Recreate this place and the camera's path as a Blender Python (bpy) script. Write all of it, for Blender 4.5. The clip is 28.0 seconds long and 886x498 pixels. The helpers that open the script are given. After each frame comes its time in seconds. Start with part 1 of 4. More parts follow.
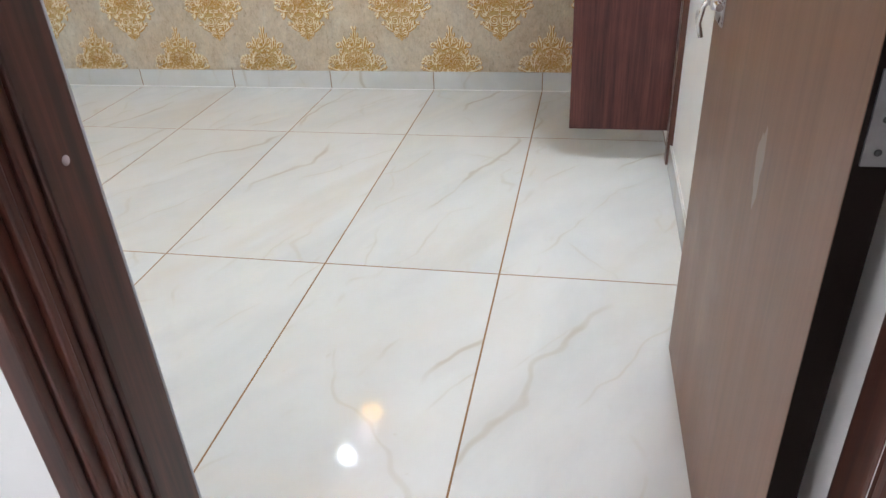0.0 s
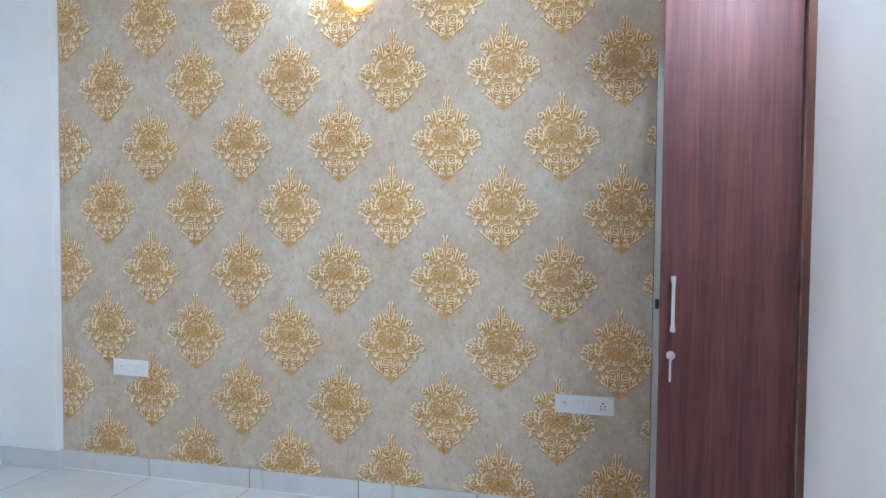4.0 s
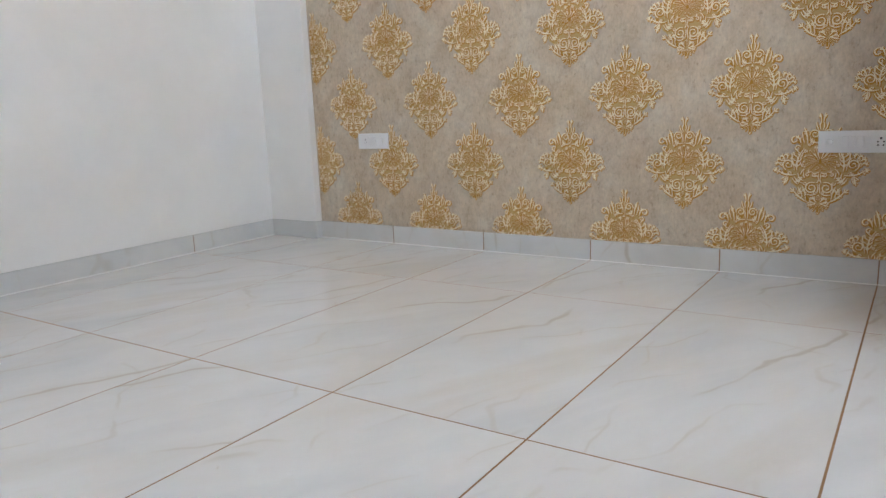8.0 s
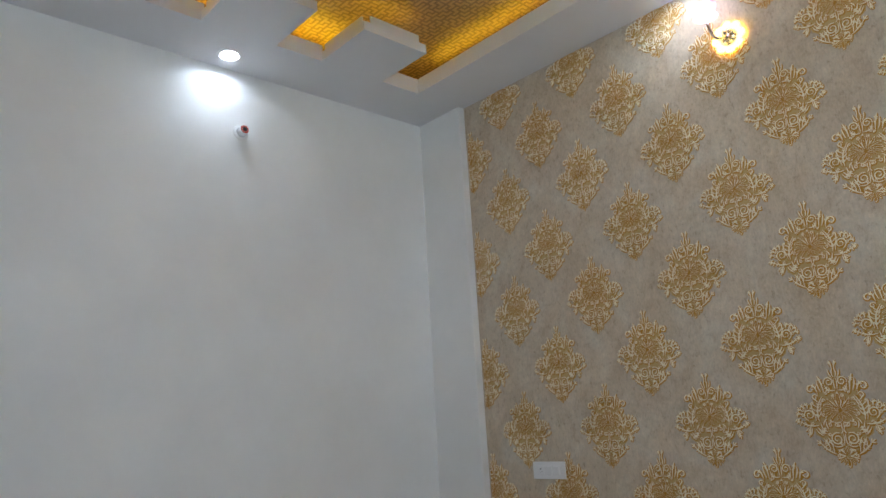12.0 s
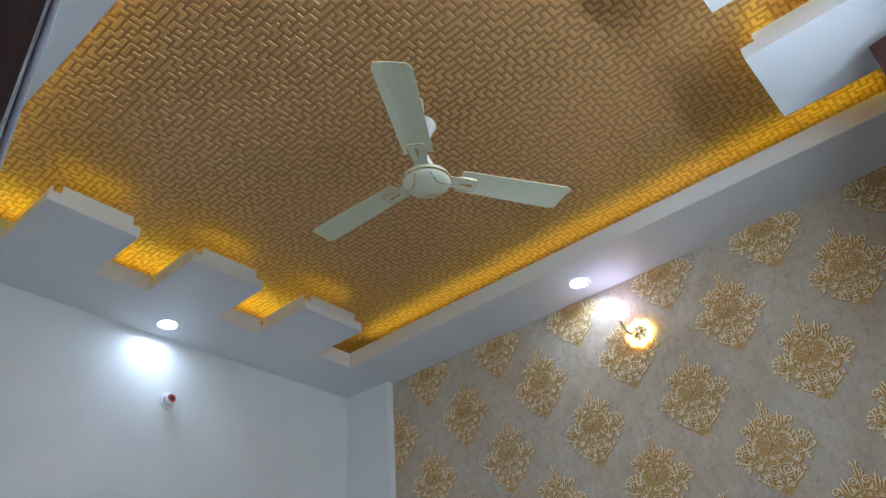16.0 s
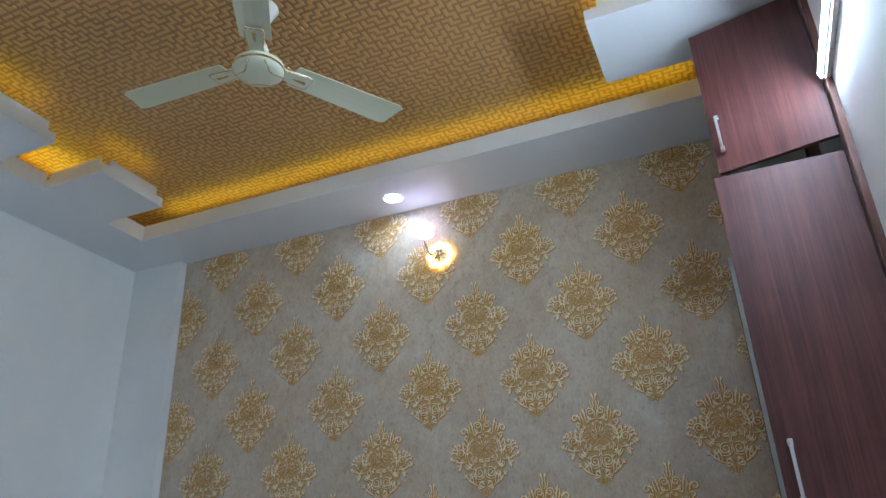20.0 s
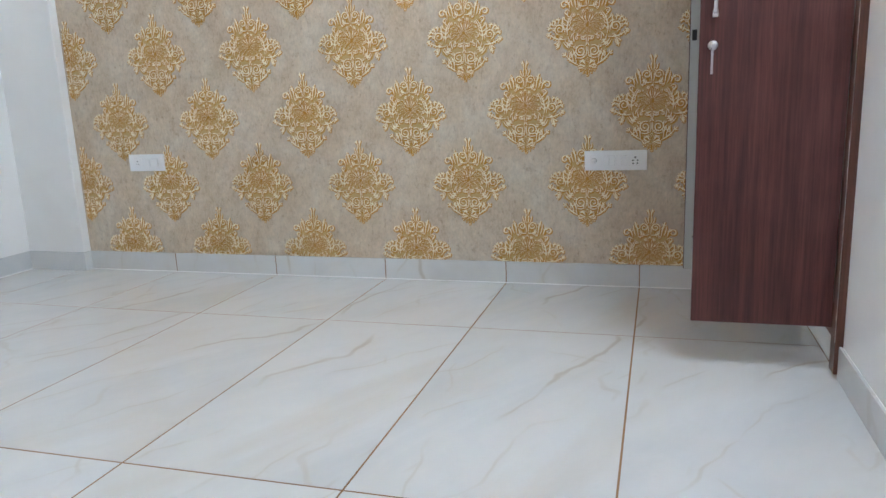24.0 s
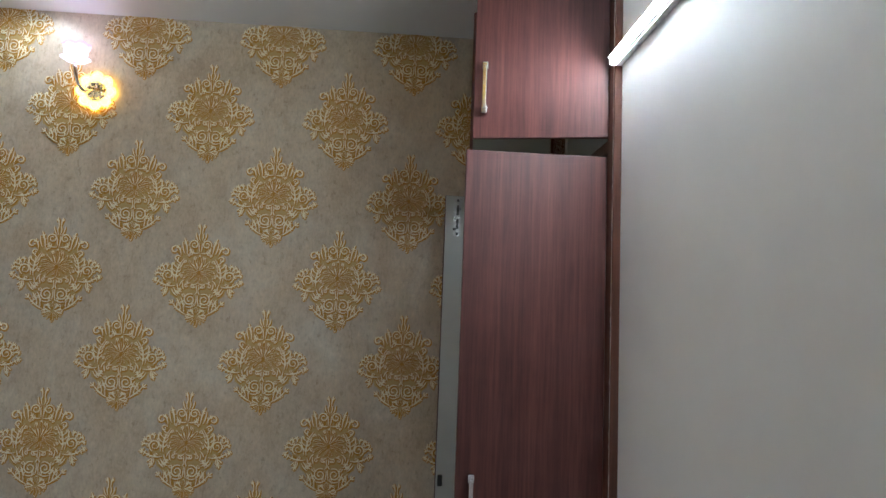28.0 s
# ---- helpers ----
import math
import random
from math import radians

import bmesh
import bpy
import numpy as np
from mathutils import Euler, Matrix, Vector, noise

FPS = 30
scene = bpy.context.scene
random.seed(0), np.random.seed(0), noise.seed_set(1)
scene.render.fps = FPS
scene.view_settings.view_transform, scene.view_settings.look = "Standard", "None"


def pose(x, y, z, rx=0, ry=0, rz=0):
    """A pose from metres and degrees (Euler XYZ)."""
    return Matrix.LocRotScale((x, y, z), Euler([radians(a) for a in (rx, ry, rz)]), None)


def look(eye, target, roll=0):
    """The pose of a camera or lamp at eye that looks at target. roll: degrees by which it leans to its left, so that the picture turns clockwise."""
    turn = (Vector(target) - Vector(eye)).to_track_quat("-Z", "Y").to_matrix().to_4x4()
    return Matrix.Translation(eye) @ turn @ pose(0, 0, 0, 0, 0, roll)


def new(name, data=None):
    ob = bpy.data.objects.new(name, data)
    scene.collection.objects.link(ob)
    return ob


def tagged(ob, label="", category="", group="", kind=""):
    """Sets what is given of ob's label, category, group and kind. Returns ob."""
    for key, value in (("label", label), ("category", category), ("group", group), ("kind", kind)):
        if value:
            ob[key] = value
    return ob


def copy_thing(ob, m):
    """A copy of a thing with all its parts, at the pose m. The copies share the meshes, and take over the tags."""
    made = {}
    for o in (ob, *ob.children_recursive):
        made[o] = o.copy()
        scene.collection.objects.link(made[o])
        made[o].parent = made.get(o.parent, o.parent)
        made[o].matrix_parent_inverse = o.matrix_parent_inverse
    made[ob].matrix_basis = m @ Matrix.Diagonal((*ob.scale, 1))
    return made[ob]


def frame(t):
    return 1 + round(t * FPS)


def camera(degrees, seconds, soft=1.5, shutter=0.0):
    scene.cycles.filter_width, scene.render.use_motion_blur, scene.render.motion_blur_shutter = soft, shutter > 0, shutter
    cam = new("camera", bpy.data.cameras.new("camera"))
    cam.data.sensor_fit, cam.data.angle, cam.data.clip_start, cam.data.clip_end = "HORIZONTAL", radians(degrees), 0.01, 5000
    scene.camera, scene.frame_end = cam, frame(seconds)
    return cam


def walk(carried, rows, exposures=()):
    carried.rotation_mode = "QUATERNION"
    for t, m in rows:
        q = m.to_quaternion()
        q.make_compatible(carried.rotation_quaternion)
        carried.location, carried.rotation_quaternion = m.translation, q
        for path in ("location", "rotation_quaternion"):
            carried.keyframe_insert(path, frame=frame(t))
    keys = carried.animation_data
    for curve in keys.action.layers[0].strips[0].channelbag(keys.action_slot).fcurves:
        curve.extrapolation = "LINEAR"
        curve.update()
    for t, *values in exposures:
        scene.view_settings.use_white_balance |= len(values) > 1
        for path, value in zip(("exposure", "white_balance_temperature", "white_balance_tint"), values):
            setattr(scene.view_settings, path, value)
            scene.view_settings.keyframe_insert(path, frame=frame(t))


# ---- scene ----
cam = camera(63.1, 28.0)
PATH = [
    (0, (1.462, -3.845, 1.273), (1.083, -2.163, 0.261), -3.3),
    (0.5, (1.458, -3.841, 1.309), (1.098, -2.027, 0.548), -1.9),
    (1, (1.473, -3.855, 1.372), (1.068, -1.953, 0.906), -1.8),
    (1.5, (1.486, -3.834, 1.426), (1.052, -1.892, 1.229), -1.9),
    (2, (1.507, -3.768, 1.462), (1.024, -1.829, 1.372), -3.0),
    (2.5, (1.488, -3.676, 1.49), (0.89, -1.768, 1.491), -1.8),
    (4.5, (1.268, -3.262, 1.291), (0.774, -1.327, 1.189), 0.9),
    (5, (1.273, -3.264, 1.095), (0.742, -1.337, 1.023), 0.5),
    (5.5, (1.284, -3.297, 0.849), (0.734, -1.375, 0.805), -0.3),
    (6, (1.329, -3.315, 0.782), (0.750, -1.401, 0.751), 0.5),
    (6.5, (1.366, -3.299, 0.818), (0.776, -1.390, 0.731), -1.4),
    (7, (1.296, -3.305, 0.746), (0.411, -1.516, 0.622), 0.3),
    (7.5, (1.326, -3.286, 0.758), (0.214, -1.643, 0.501), -1.8),
    (8, (1.323, -3.251, 0.764), (0.226, -1.624, 0.376), -2.4),
    (8.5, (1.267, -3.193, 0.747), (0.075, -1.667, 0.248), -5.2),
    (9, (1.267, -3.125, 0.731), (-0.312, -1.949, 0.377), -6.3),
    (9.6, (1.297, -3.066, 0.738), (-0.501, -2.218, 0.515), -6.1),
    (10, (1.271, -2.996, 0.740), (-0.590, -2.299, 0.513), -4.0),
    (10.2, (1.346, -2.958, 0.712), (-0.530, -2.308, 0.470), -2.9),
    (10.5, (1.356, -2.942, 0.743), (-0.489, -2.203, 0.516), -2.9),
    (11, (1.306, -3.018, 0.777), (-0.403, -1.981, 0.841), -2.9),
    (11.5, (1.316, -3.056, 0.73), (-0.306, -1.917, 1.002), -3.2),
    (12, (1.263, -3.037, 0.833), (-0.166, -1.722, 1.313), -3.4),
    (12.5, (1.229, -3.121, 0.864), (-0.111, -1.792, 1.528), -5.1),
    (14.5, (1.276, -3.176, 0.869), (0.043, -1.834, 1.693), -4.9),
    (15, (1.284, -3.185, 0.877), (0.129, -1.868, 1.841), -4.8),
    (15.5, (1.293, -3.187, 0.878), (0.197, -1.866, 1.904), -4.8),
    (16, (1.297, -3.2, 0.873), (0.264, -1.9, 1.988), -4.8),
    (16.5, (1.305, -3.202, 0.878), (0.349, -1.911, 2.069), -4.8),
    (17, (1.319, -3.207, 0.885), (0.429, -1.947, 2.158), -4.5),
    (17.5, (1.312, -3.223, 0.878), (0.512, -2.018, 2.259), -4.1),
    (18, (1.338, -3.221, 0.89), (0.622, -2.074, 2.364), -4.0),
    (18.5, (1.332, -3.265, 0.909), (0.586, -2.0, 2.268), -4.7),
    (19, (1.307, -3.255, 0.898), (0.511, -1.83, 2.054), -4.0),
    (19.5, (1.308, -3.245, 0.894), (0.554, -1.623, 1.79), -3.6),
    (20, (1.319, -3.255, 0.891), (0.638, -1.575, 1.735), -2.5),
    (20.5, (1.282, -3.262, 0.907), (0.598, -1.521, 1.614), -1.5),
    (21, (1.286, -3.256, 0.856), (0.543, -1.525, 1.529), 1.6),
    (21.5, (1.322, -3.236, 0.813), (0.558, -1.454, 1.301), 3.2),
    (22, (1.299, -3.253, 0.827), (0.599, -1.401, 1.106), 1.0),
    (22.5, (1.265, -3.216, 0.725), (0.599, -1.335, 0.864), -0.8),
    (24.5, (1.274, -3.224, 1.054), (0.763, -1.371, 0.504), -1.4),
    (25, (1.252, -3.254, 1.309), (0.832, -1.395, 0.704), 0.4),
    (25.5, (1.257, -3.237, 1.429), (1.000, -1.310, 0.961), 1.1),
    (25.6, (1.303, -3.190, 1.441), (1.074, -1.252, 1.003), 0.6),
    (26, (1.252, -3.080, 1.488), (1.209, -1.108, 1.154), 0.7),
    (26.5, (1.221, -2.904, 1.604), (1.353, -0.916, 1.435), 2.6),
    (26.6, (1.244, -2.893, 1.601), (1.380, -0.903, 1.455), 1.0),
    (27, (1.227, -2.817, 1.662), (1.362, -0.827, 1.811), 0.0),
    (27.5, (1.173, -2.891, 1.665), (1.329, -0.926, 2.004), 0.6),
    (28, (1.187, -2.881, 1.616), (1.324, -0.897, 1.828), 2.2),
]
EXPOSURES = [
    (0, 4.51, 6550, 12), (1, 4.80, 5800, 10), (2, 4.40, 5250, 10), (4.5, 4.39, 5450, 11), (6, 4.58, 5650, 12), (7, 4.34, 5750, 13), (8, 4.10, 6400, 15), (10, 3.85, 6600, 14), (11, 3.84, 6750, 14), (12, 3.28, 6250, 12), (15, 3.10, 5750, 9),
    (17, 3.25, 5500, 9), (18.5, 3.20, 5750, 9), (20, 3.20, 5450, 8), (22, 3.76, 5650, 9), (25, 4.46, 6050, 12), (26, 4.58, 5450, 10), (27, 3.87, 5500, 11), (28, 3.02, 6300, 9),
]
walk(cam, [(t, look(eye, target, roll)) for t, eye, target, roll in PATH], EXPOSURES)

# ---- world and large lights ----
world = bpy.data.worlds.new("world")
scene.world = world
world.use_nodes = True
wn = world.node_tree.nodes
sky = wn.new("ShaderNodeTexSky")
sky.sky_type = "NISHITA"
sky.sun_disc = False
sky.sun_elevation, sky.sun_rotation = radians(35), radians(200)
world.node_tree.links.new(sky.outputs[0], wn["Background"].inputs[0])
wn["Background"].inputs[1].default_value = 0.08

COVE_POWER = 0.5
TUBE_GLOW, SPOT_GLOW, LAMP_GLOW, RING_GLOW = 30.0, 10.5, 0.25, 0.85


def area_lamp(name, m, sx, sy, power, colour):
    d = bpy.data.lights.new(name, "AREA")
    d.shape, d.size, d.size_y, d.energy, d.color = "RECTANGLE", sx, sy, power, colour
    ob = new(name, d)
    ob.matrix_basis = m
    return ob


AMBER = (0.95, 0.79, 0.02)
# amber strips hidden on top of the dropped ceiling, shining up into the tray
area_lamp("cove_lamp", pose(-0.15, -0.27, 2.965, 165, 0, 180.0), 3.1, 0.05, COVE_POWER * 0.34, AMBER)
area_lamp("cove_lamp", pose(-0.15, -2.82, 2.965, 155, 0, 0), 3.1, 0.05, COVE_POWER * 1.1, AMBER)
area_lamp("cove_lamp", pose(-1.875, -1.57, 2.930, 155, 0, -90.0), 2.2, 0.05, COVE_POWER * 0.62, AMBER)
area_lamp("cove_lamp", pose(1.54, -1.57, 2.930, 155, 0, 90), 2.2, 0.05, COVE_POWER * 0.85, AMBER)
for y in (-0.858, -1.544, -2.22):                      # the strips run round the tabs too
    area_lamp("cove_lamp", pose(-1.45, y, 2.965, 165, 0, -90.0), 0.34, 0.03, COVE_POWER * 0.018, AMBER)
    area_lamp("cove_lamp", pose(1.134, y, 2.965, 165, 0, 90), 0.34, 0.03, COVE_POWER * 0.035, AMBER)

# ---- materials ----


def material(name, colour=(0.8, 0.8, 0.8), rough=0.5, metal=0.0, spec=0.5):
    m = bpy.data.materials.new(name)
    m.use_nodes = True
    b = m.node_tree.nodes["Principled BSDF"]
    b.inputs["Base Color"].default_value = (*colour, 1)
    b.inputs["Roughness"].default_value = rough
    b.inputs["Metallic"].default_value = metal
    b.inputs["Specular IOR Level"].default_value = spec
    return m


def join(m, a, b):
    m.node_tree.links.new(a, b)


def bsdf(m):
    return m.node_tree.nodes["Principled BSDF"]


def coords(m, scale=(1, 1, 1), turn=(0, 0, 0), vary=0.0):
    """Object coordinates, scaled, with an offset by the object's random number."""
    t = m.node_tree.nodes.new("ShaderNodeTexCoord")
    p = m.node_tree.nodes.new("ShaderNodeMapping")
    p.inputs["Scale"].default_value = scale
    p.inputs["Rotation"].default_value = turn
    out = t.outputs["Object"]
    if vary:
        info = m.node_tree.nodes.new("ShaderNodeObjectInfo")
        mul = m.node_tree.nodes.new("ShaderNodeVectorMath")
        mul.operation = "MULTIPLY_ADD"
        join(m, info.outputs["Random"], mul.inputs[0])
        mul.inputs[1].default_value = (vary, vary * 0.7, vary * 0.3)
        join(m, out, mul.inputs[2])
        out = mul.outputs[0]
    join(m, out, p.inputs["Vector"])
    return p.outputs[0]


def noise_tex(m, vec, scale, detail=4.0, rough=0.55, warp=0.0):
    n = m.node_tree.nodes.new("ShaderNodeTexNoise")
    n.inputs["Scale"].default_value, n.inputs["Detail"].default_value = scale, detail
    n.inputs["Roughness"].default_value, n.inputs["Distortion"].default_value = rough, warp
    join(m, vec, n.inputs["Vector"])
    return n.outputs["Fac"]


def ramp(m, fac, *stops):
    r = m.node_tree.nodes.new("ShaderNodeValToRGB")
    while len(r.color_ramp.elements) < len(stops):
        r.color_ramp.elements.new(0.5)
    for e, (at, c) in zip(r.color_ramp.elements, stops):
        e.position = at
        e.color = (*c, 1) if len(c) == 3 else c
    join(m, fac, r.inputs[0])
    return r.outputs[0]


def grey(v):
    return (v, v, v)


def mixed(m, fac, a, b, blend="MIX"):
    x = m.node_tree.nodes.new("ShaderNodeMix")
    x.data_type, x.blend_type = "RGBA", blend
    for value, slot in ((fac, x.inputs[0]), (a, x.inputs[6]), (b, x.inputs[7])):
        if isinstance(value, (int, float)):
            slot.default_value = value
        elif isinstance(value, tuple):
            slot.default_value = (*value, 1)
        else:
            join(m, value, slot)
    return x.outputs[2]


def bump(m, height, strength, distance=0.002):
    b = m.node_tree.nodes.new("ShaderNodeBump")
    b.inputs["Strength"].default_value, b.inputs["Distance"].default_value = strength, distance
    join(m, height, b.inputs["Height"])
    join(m, b.outputs[0], bsdf(m).inputs["Normal"])


def paint(name, colour, rough=0.55, patchy=0.06, relief=0.15):
    """Wall paint: faint roller texture and faint uneven patches."""
    m = material(name, colour, rough)
    v = coords(m)
    big = noise_tex(m, v, 1.7, 5, 0.6)
    dark = tuple(c * (1 - patchy) for c in colour)
    light = tuple(min(1, c * (1 + patchy * 0.5)) for c in colour)
    c = ramp(m, big, (0.3, dark), (0.7, light))
    join(m, c, bsdf(m).inputs["Base Color"])
    bump(m, noise_tex(m, v, 160, 3, 0.6), relief, 0.0008)
    return m


def wood(name, dark, light, streak=1.0, rough=0.35, along="z", fine=90.0, wear=0.25, grain=0.8):
    """Straight-grained wood or laminate, grain along one axis."""
    m = material(name, light, rough)
    squeeze = {"z": (1, 1, 0.03), "x": (0.03, 1, 1), "y": (1, 0.03, 1)}[along]
    v = coords(m, squeeze, vary=3.0)
    broad = noise_tex(m, v, 16 * streak, 4, 0.6, 0.3)
    thin = noise_tex(m, v, fine * streak, 5, 0.7)
    base = ramp(m, broad, (0.25, dark), (0.75, light))
    lines = ramp(m, thin, (0.36, grey(0.46)), (0.62, grey(1.0)))
    c = mixed(m, grain, base, lines, "MULTIPLY")
    worn = noise_tex(m, coords(m), 2.2, 6, 0.65)
    c = mixed(m, ramp(m, worn, (0.45, grey(0)), (0.85, grey(wear))), c, tuple(min(1, x * 1.6 + 0.03) for x in light))
    join(m, c, bsdf(m).inputs["Base Color"])
    r = ramp(m, worn, (0.3, grey(rough * 0.85)), (0.75, grey(min(1, rough * 1.35))))
    join(m, r, bsdf(m).inputs["Roughness"])
    bump(m, thin, 0.12, 0.0006)
    return m


def marble(name="marble_tile", base=0.70, rough=0.07):
    """Polished white vitrified tile with long thin beige veins, soft halos and grey clouds."""
    m = material(name, grey(base), rough)
    turned = coords(m, (1, 1, 1), (0, 0, radians(28)), vary=9.0)
    stretch = m.node_tree.nodes.new("ShaderNodeMapping")
    stretch.inputs["Scale"].default_value = (1, 0.34, 1)
    join(m, turned, stretch.inputs["Vector"])
    v = stretch.outputs[0]
    cloud = noise_tex(m, v, 2.6, 6, 0.6, 0.6)
    c = ramp(m, cloud, (0.28, (base * 0.90, base * 0.93, base * 0.95)), (0.52, (base * 1.03, base * 1.04, base * 1.04)), (0.76, (base * 0.99, base * 0.97, base * 0.94)))
    for turn, scale, warp, thin, colour, amount, seed in ((22, 0.62, 5.0, 0.0016, (0.42, 0.35, 0.26), 0.45, 0.0), (33, 1.1, 8.0, 0.0012, (0.50, 0.45, 0.37), 0.32, 3.7), (-14, 0.7, 9.0, 0.0009, (0.52, 0.47, 0.40), 0.28, 8.1)):
        w = m.node_tree.nodes.new("ShaderNodeTexWave")
        w.inputs["Scale"].default_value, w.inputs["Distortion"].default_value = scale, warp
        w.inputs["Detail"].default_value, w.inputs["Detail Scale"].default_value, w.inputs["Detail Roughness"].default_value = 4.0, 0.9 / scale, 0.5
        w.inputs["Phase Offset"].default_value = seed
        join(m, coords(m, (1, 1, 1), (0, 0, radians(turn)), vary=9.0 + seed), w.inputs["Vector"])
        vein = w.outputs["Fac"]
        where = ramp(m, noise_tex(m, turned, 1.3 + 0.2 * seed, 3, 0.6), (0.49, grey(0)), (0.60, grey(1)))
        line = ramp(m, vein, (1 - 2.0 * thin, grey(0)), (1 - 0.2 * thin, grey(amount)))
        halo = ramp(m, vein, (1 - 130 * thin, grey(0)), (1 - 12 * thin, grey(0.24 * amount)), (1, grey(0.5 * amount)))
        c = mixed(m, mixed(m, 1.0, halo, where, "MULTIPLY"), c, (base * 0.90, base * 0.84, base * 0.74))
        c = mixed(m, mixed(m, 1.0, line, where, "MULTIPLY"), c, colour)
    fleck = ramp(m, noise_tex(m, coords(m, (1, 1.6, 1), (0, 0, radians(-20)), vary=5.0), 9.0, 6, 0.7, 0.8), (0.66, grey(0)), (0.74, grey(0.42)))
    c = mixed(m, mixed(m, 1.0, fleck, ramp(m, cloud, (0.42, grey(0)), (0.62, grey(1))), "MULTIPLY"), c, (0.44, 0.36, 0.27))
    smear = ramp(m, noise_tex(m, v, 1.2, 5, 0.6, 1.5), (0.52, grey(0)), (0.74, grey(0.6)))
    c = mixed(m, smear, c, (base * 0.93, base * 0.88, base * 0.80))
    join(m, c, bsdf(m).inputs["Base Color"])
    join(m, ramp(m, cloud, (0.2, grey(rough * 0.7)), (0.8, grey(rough * 1.5))), bsdf(m).inputs["Roughness"])
    return m


def wallpaper():
    """Mottled taupe paper, faintly pearly, with cloudy pale and pinkish-grey blotches and fine brushing."""
    m = material("wallpaper", (0.5, 0.43, 0.34), 0.42)
    tall = coords(m, (1, 1, 0.8))
    big = noise_tex(m, tall, 4.6, 6, 0.62, 0.5)
    blot = noise_tex(m, tall, 17.0, 7, 0.70, 0.2)
    fleck = noise_tex(m, coords(m, (1, 1, 0.6)), 42, 5, 0.7)
    fine = noise_tex(m, coords(m, (1, 1, 0.45)), 110, 4, 0.7)
    c = ramp(m, big, (0.32, (0.56, 0.44, 0.315)), (0.5, (0.615, 0.51, 0.39)), (0.68, (0.65, 0.58, 0.48)))
    c = mixed(m, 0.6, c, ramp(m, blot, (0.34, (0.76, 0.71, 0.67)), (0.5, grey(0.96)), (0.64, (1.08, 1.08, 1.07))), "MULTIPLY")
    c = mixed(m, 0.95, c, ramp(m, fleck, (0.30, (0.66, 0.60, 0.55)), (0.44, grey(0.98)), (0.56, grey(1.0)), (0.70, grey(1.12))), "MULTIPLY")
    c = mixed(m, 0.65, c, ramp(m, fine, (0.34, grey(0.78)), (0.6, grey(1.05))), "MULTIPLY")
    join(m, c, bsdf(m).inputs["Base Color"])
    join(m, ramp(m, blot, (0.3, grey(0.36)), (0.7, grey(0.5))), bsdf(m).inputs["Roughness"])
    bump(m, fine, 0.2, 0.0008)
    return m


def metallic(name, colour, rough, metal=1.0):
    m = material(name, colour, rough, metal)
    n = noise_tex(m, coords(m), 60, 4, 0.6)
    join(m, ramp(m, n, (0.3, grey(rough * 0.7)), (0.7, grey(rough * 1.4))), bsdf(m).inputs["Roughness"])
    return m


def glow(name, colour, strength, base=(0.9, 0.9, 0.9)):
    m = material(name, base, 0.4)
    bsdf(m).inputs["Emission Color"].default_value = (*colour, 1)
    bsdf(m).inputs["Emission Strength"].default_value = strength
    return m


WHITE_WALL = paint("white_paint", (0.86, 0.86, 0.855))
CEILING_WHITE = paint("ceiling_white", (0.80, 0.80, 0.82), 0.6, 0.03)
PAPER = wallpaper()
MARBLE = marble(base=0.655, rough=0.045)
PLASTER = paint("rough_grey_plaster", (0.50, 0.51, 0.56), 0.85, 0.3, 0.6)
SKIRT = marble("skirting_tile", 0.66, 0.12)
GROUT = paint("brown_grout", (0.27, 0.145, 0.065), 0.9, 0.25, 0.4)
JOINT_WHITE = paint("white_joint", (0.78, 0.78, 0.76), 0.7, 0.1, 0.3)
HOLE_PLASTER = paint("dusty_plaster", (0.42, 0.33, 0.33), 0.8, 0.3, 0.5)
LAMINATE = wood("brown_laminate", (0.058, 0.018, 0.0165), (0.142, 0.046, 0.040), 1.7, 0.44)
bsdf(LAMINATE).inputs["Specular IOR Level"].default_value = 0.35
FRAME_BROWN = wood("painted_brown_frame", (0.10, 0.035, 0.022), (0.17, 0.062, 0.040), 0.8, 0.3)
ROSEWOOD = wood("dark_rosewood", (0.014, 0.006, 0.005), (0.165, 0.052, 0.034), 1.9, 0.36, fine=40, wear=0.04)
DOOR_FACE = wood("door_laminate", (0.162, 0.082, 0.055), (0.226, 0.123, 0.087), 0.5, 0.38, wear=0.45, grain=0.4)
BLACK_EDGE = paint("dark_edge", (0.010, 0.006, 0.005), 0.75, 0.2, 0.2)
bsdf(BLACK_EDGE).inputs["Specular IOR Level"].default_value = 0.1
LINING = paint("pale_lining", (0.56, 0.58, 0.57), 0.4, 0.05, 0.05)
BAFFLE = paint("can_grey", (0.5, 0.5, 0.52), 0.5, 0.05, 0.0)
PLASTIC = paint("white_plastic", (0.85, 0.85, 0.86), 0.22, 0.02, 0.02)
DARK = paint("dark_slot", (0.02, 0.02, 0.02), 0.6, 0.1, 0.0)
DARK_METAL = metallic("dark_steel", (0.16, 0.16, 0.17), 0.3)
CHROME = metallic("chrome", (0.78, 0.78, 0.80), 0.14)
STEEL = metallic("brushed_steel", (0.60, 0.60, 0.62), 0.3)
HINGE_STEEL = metallic("tarnished_steel", (0.30, 0.29, 0.30), 0.45)
IVORY = paint("ivory_enamel", (0.84, 0.85, 0.65), 0.25, 0.03, 0.02)
FAN_GOLD = metallic("gold_trim", (0.62, 0.44, 0.18), 0.25)
CREAM = paint("embossed_cream", (0.97, 0.88, 0.66), 0.3, 0.1, 0.15)
OCHRE = paint("gold_ochre", (0.54, 0.25, 0.015), 0.36, 0.18, 0.2)
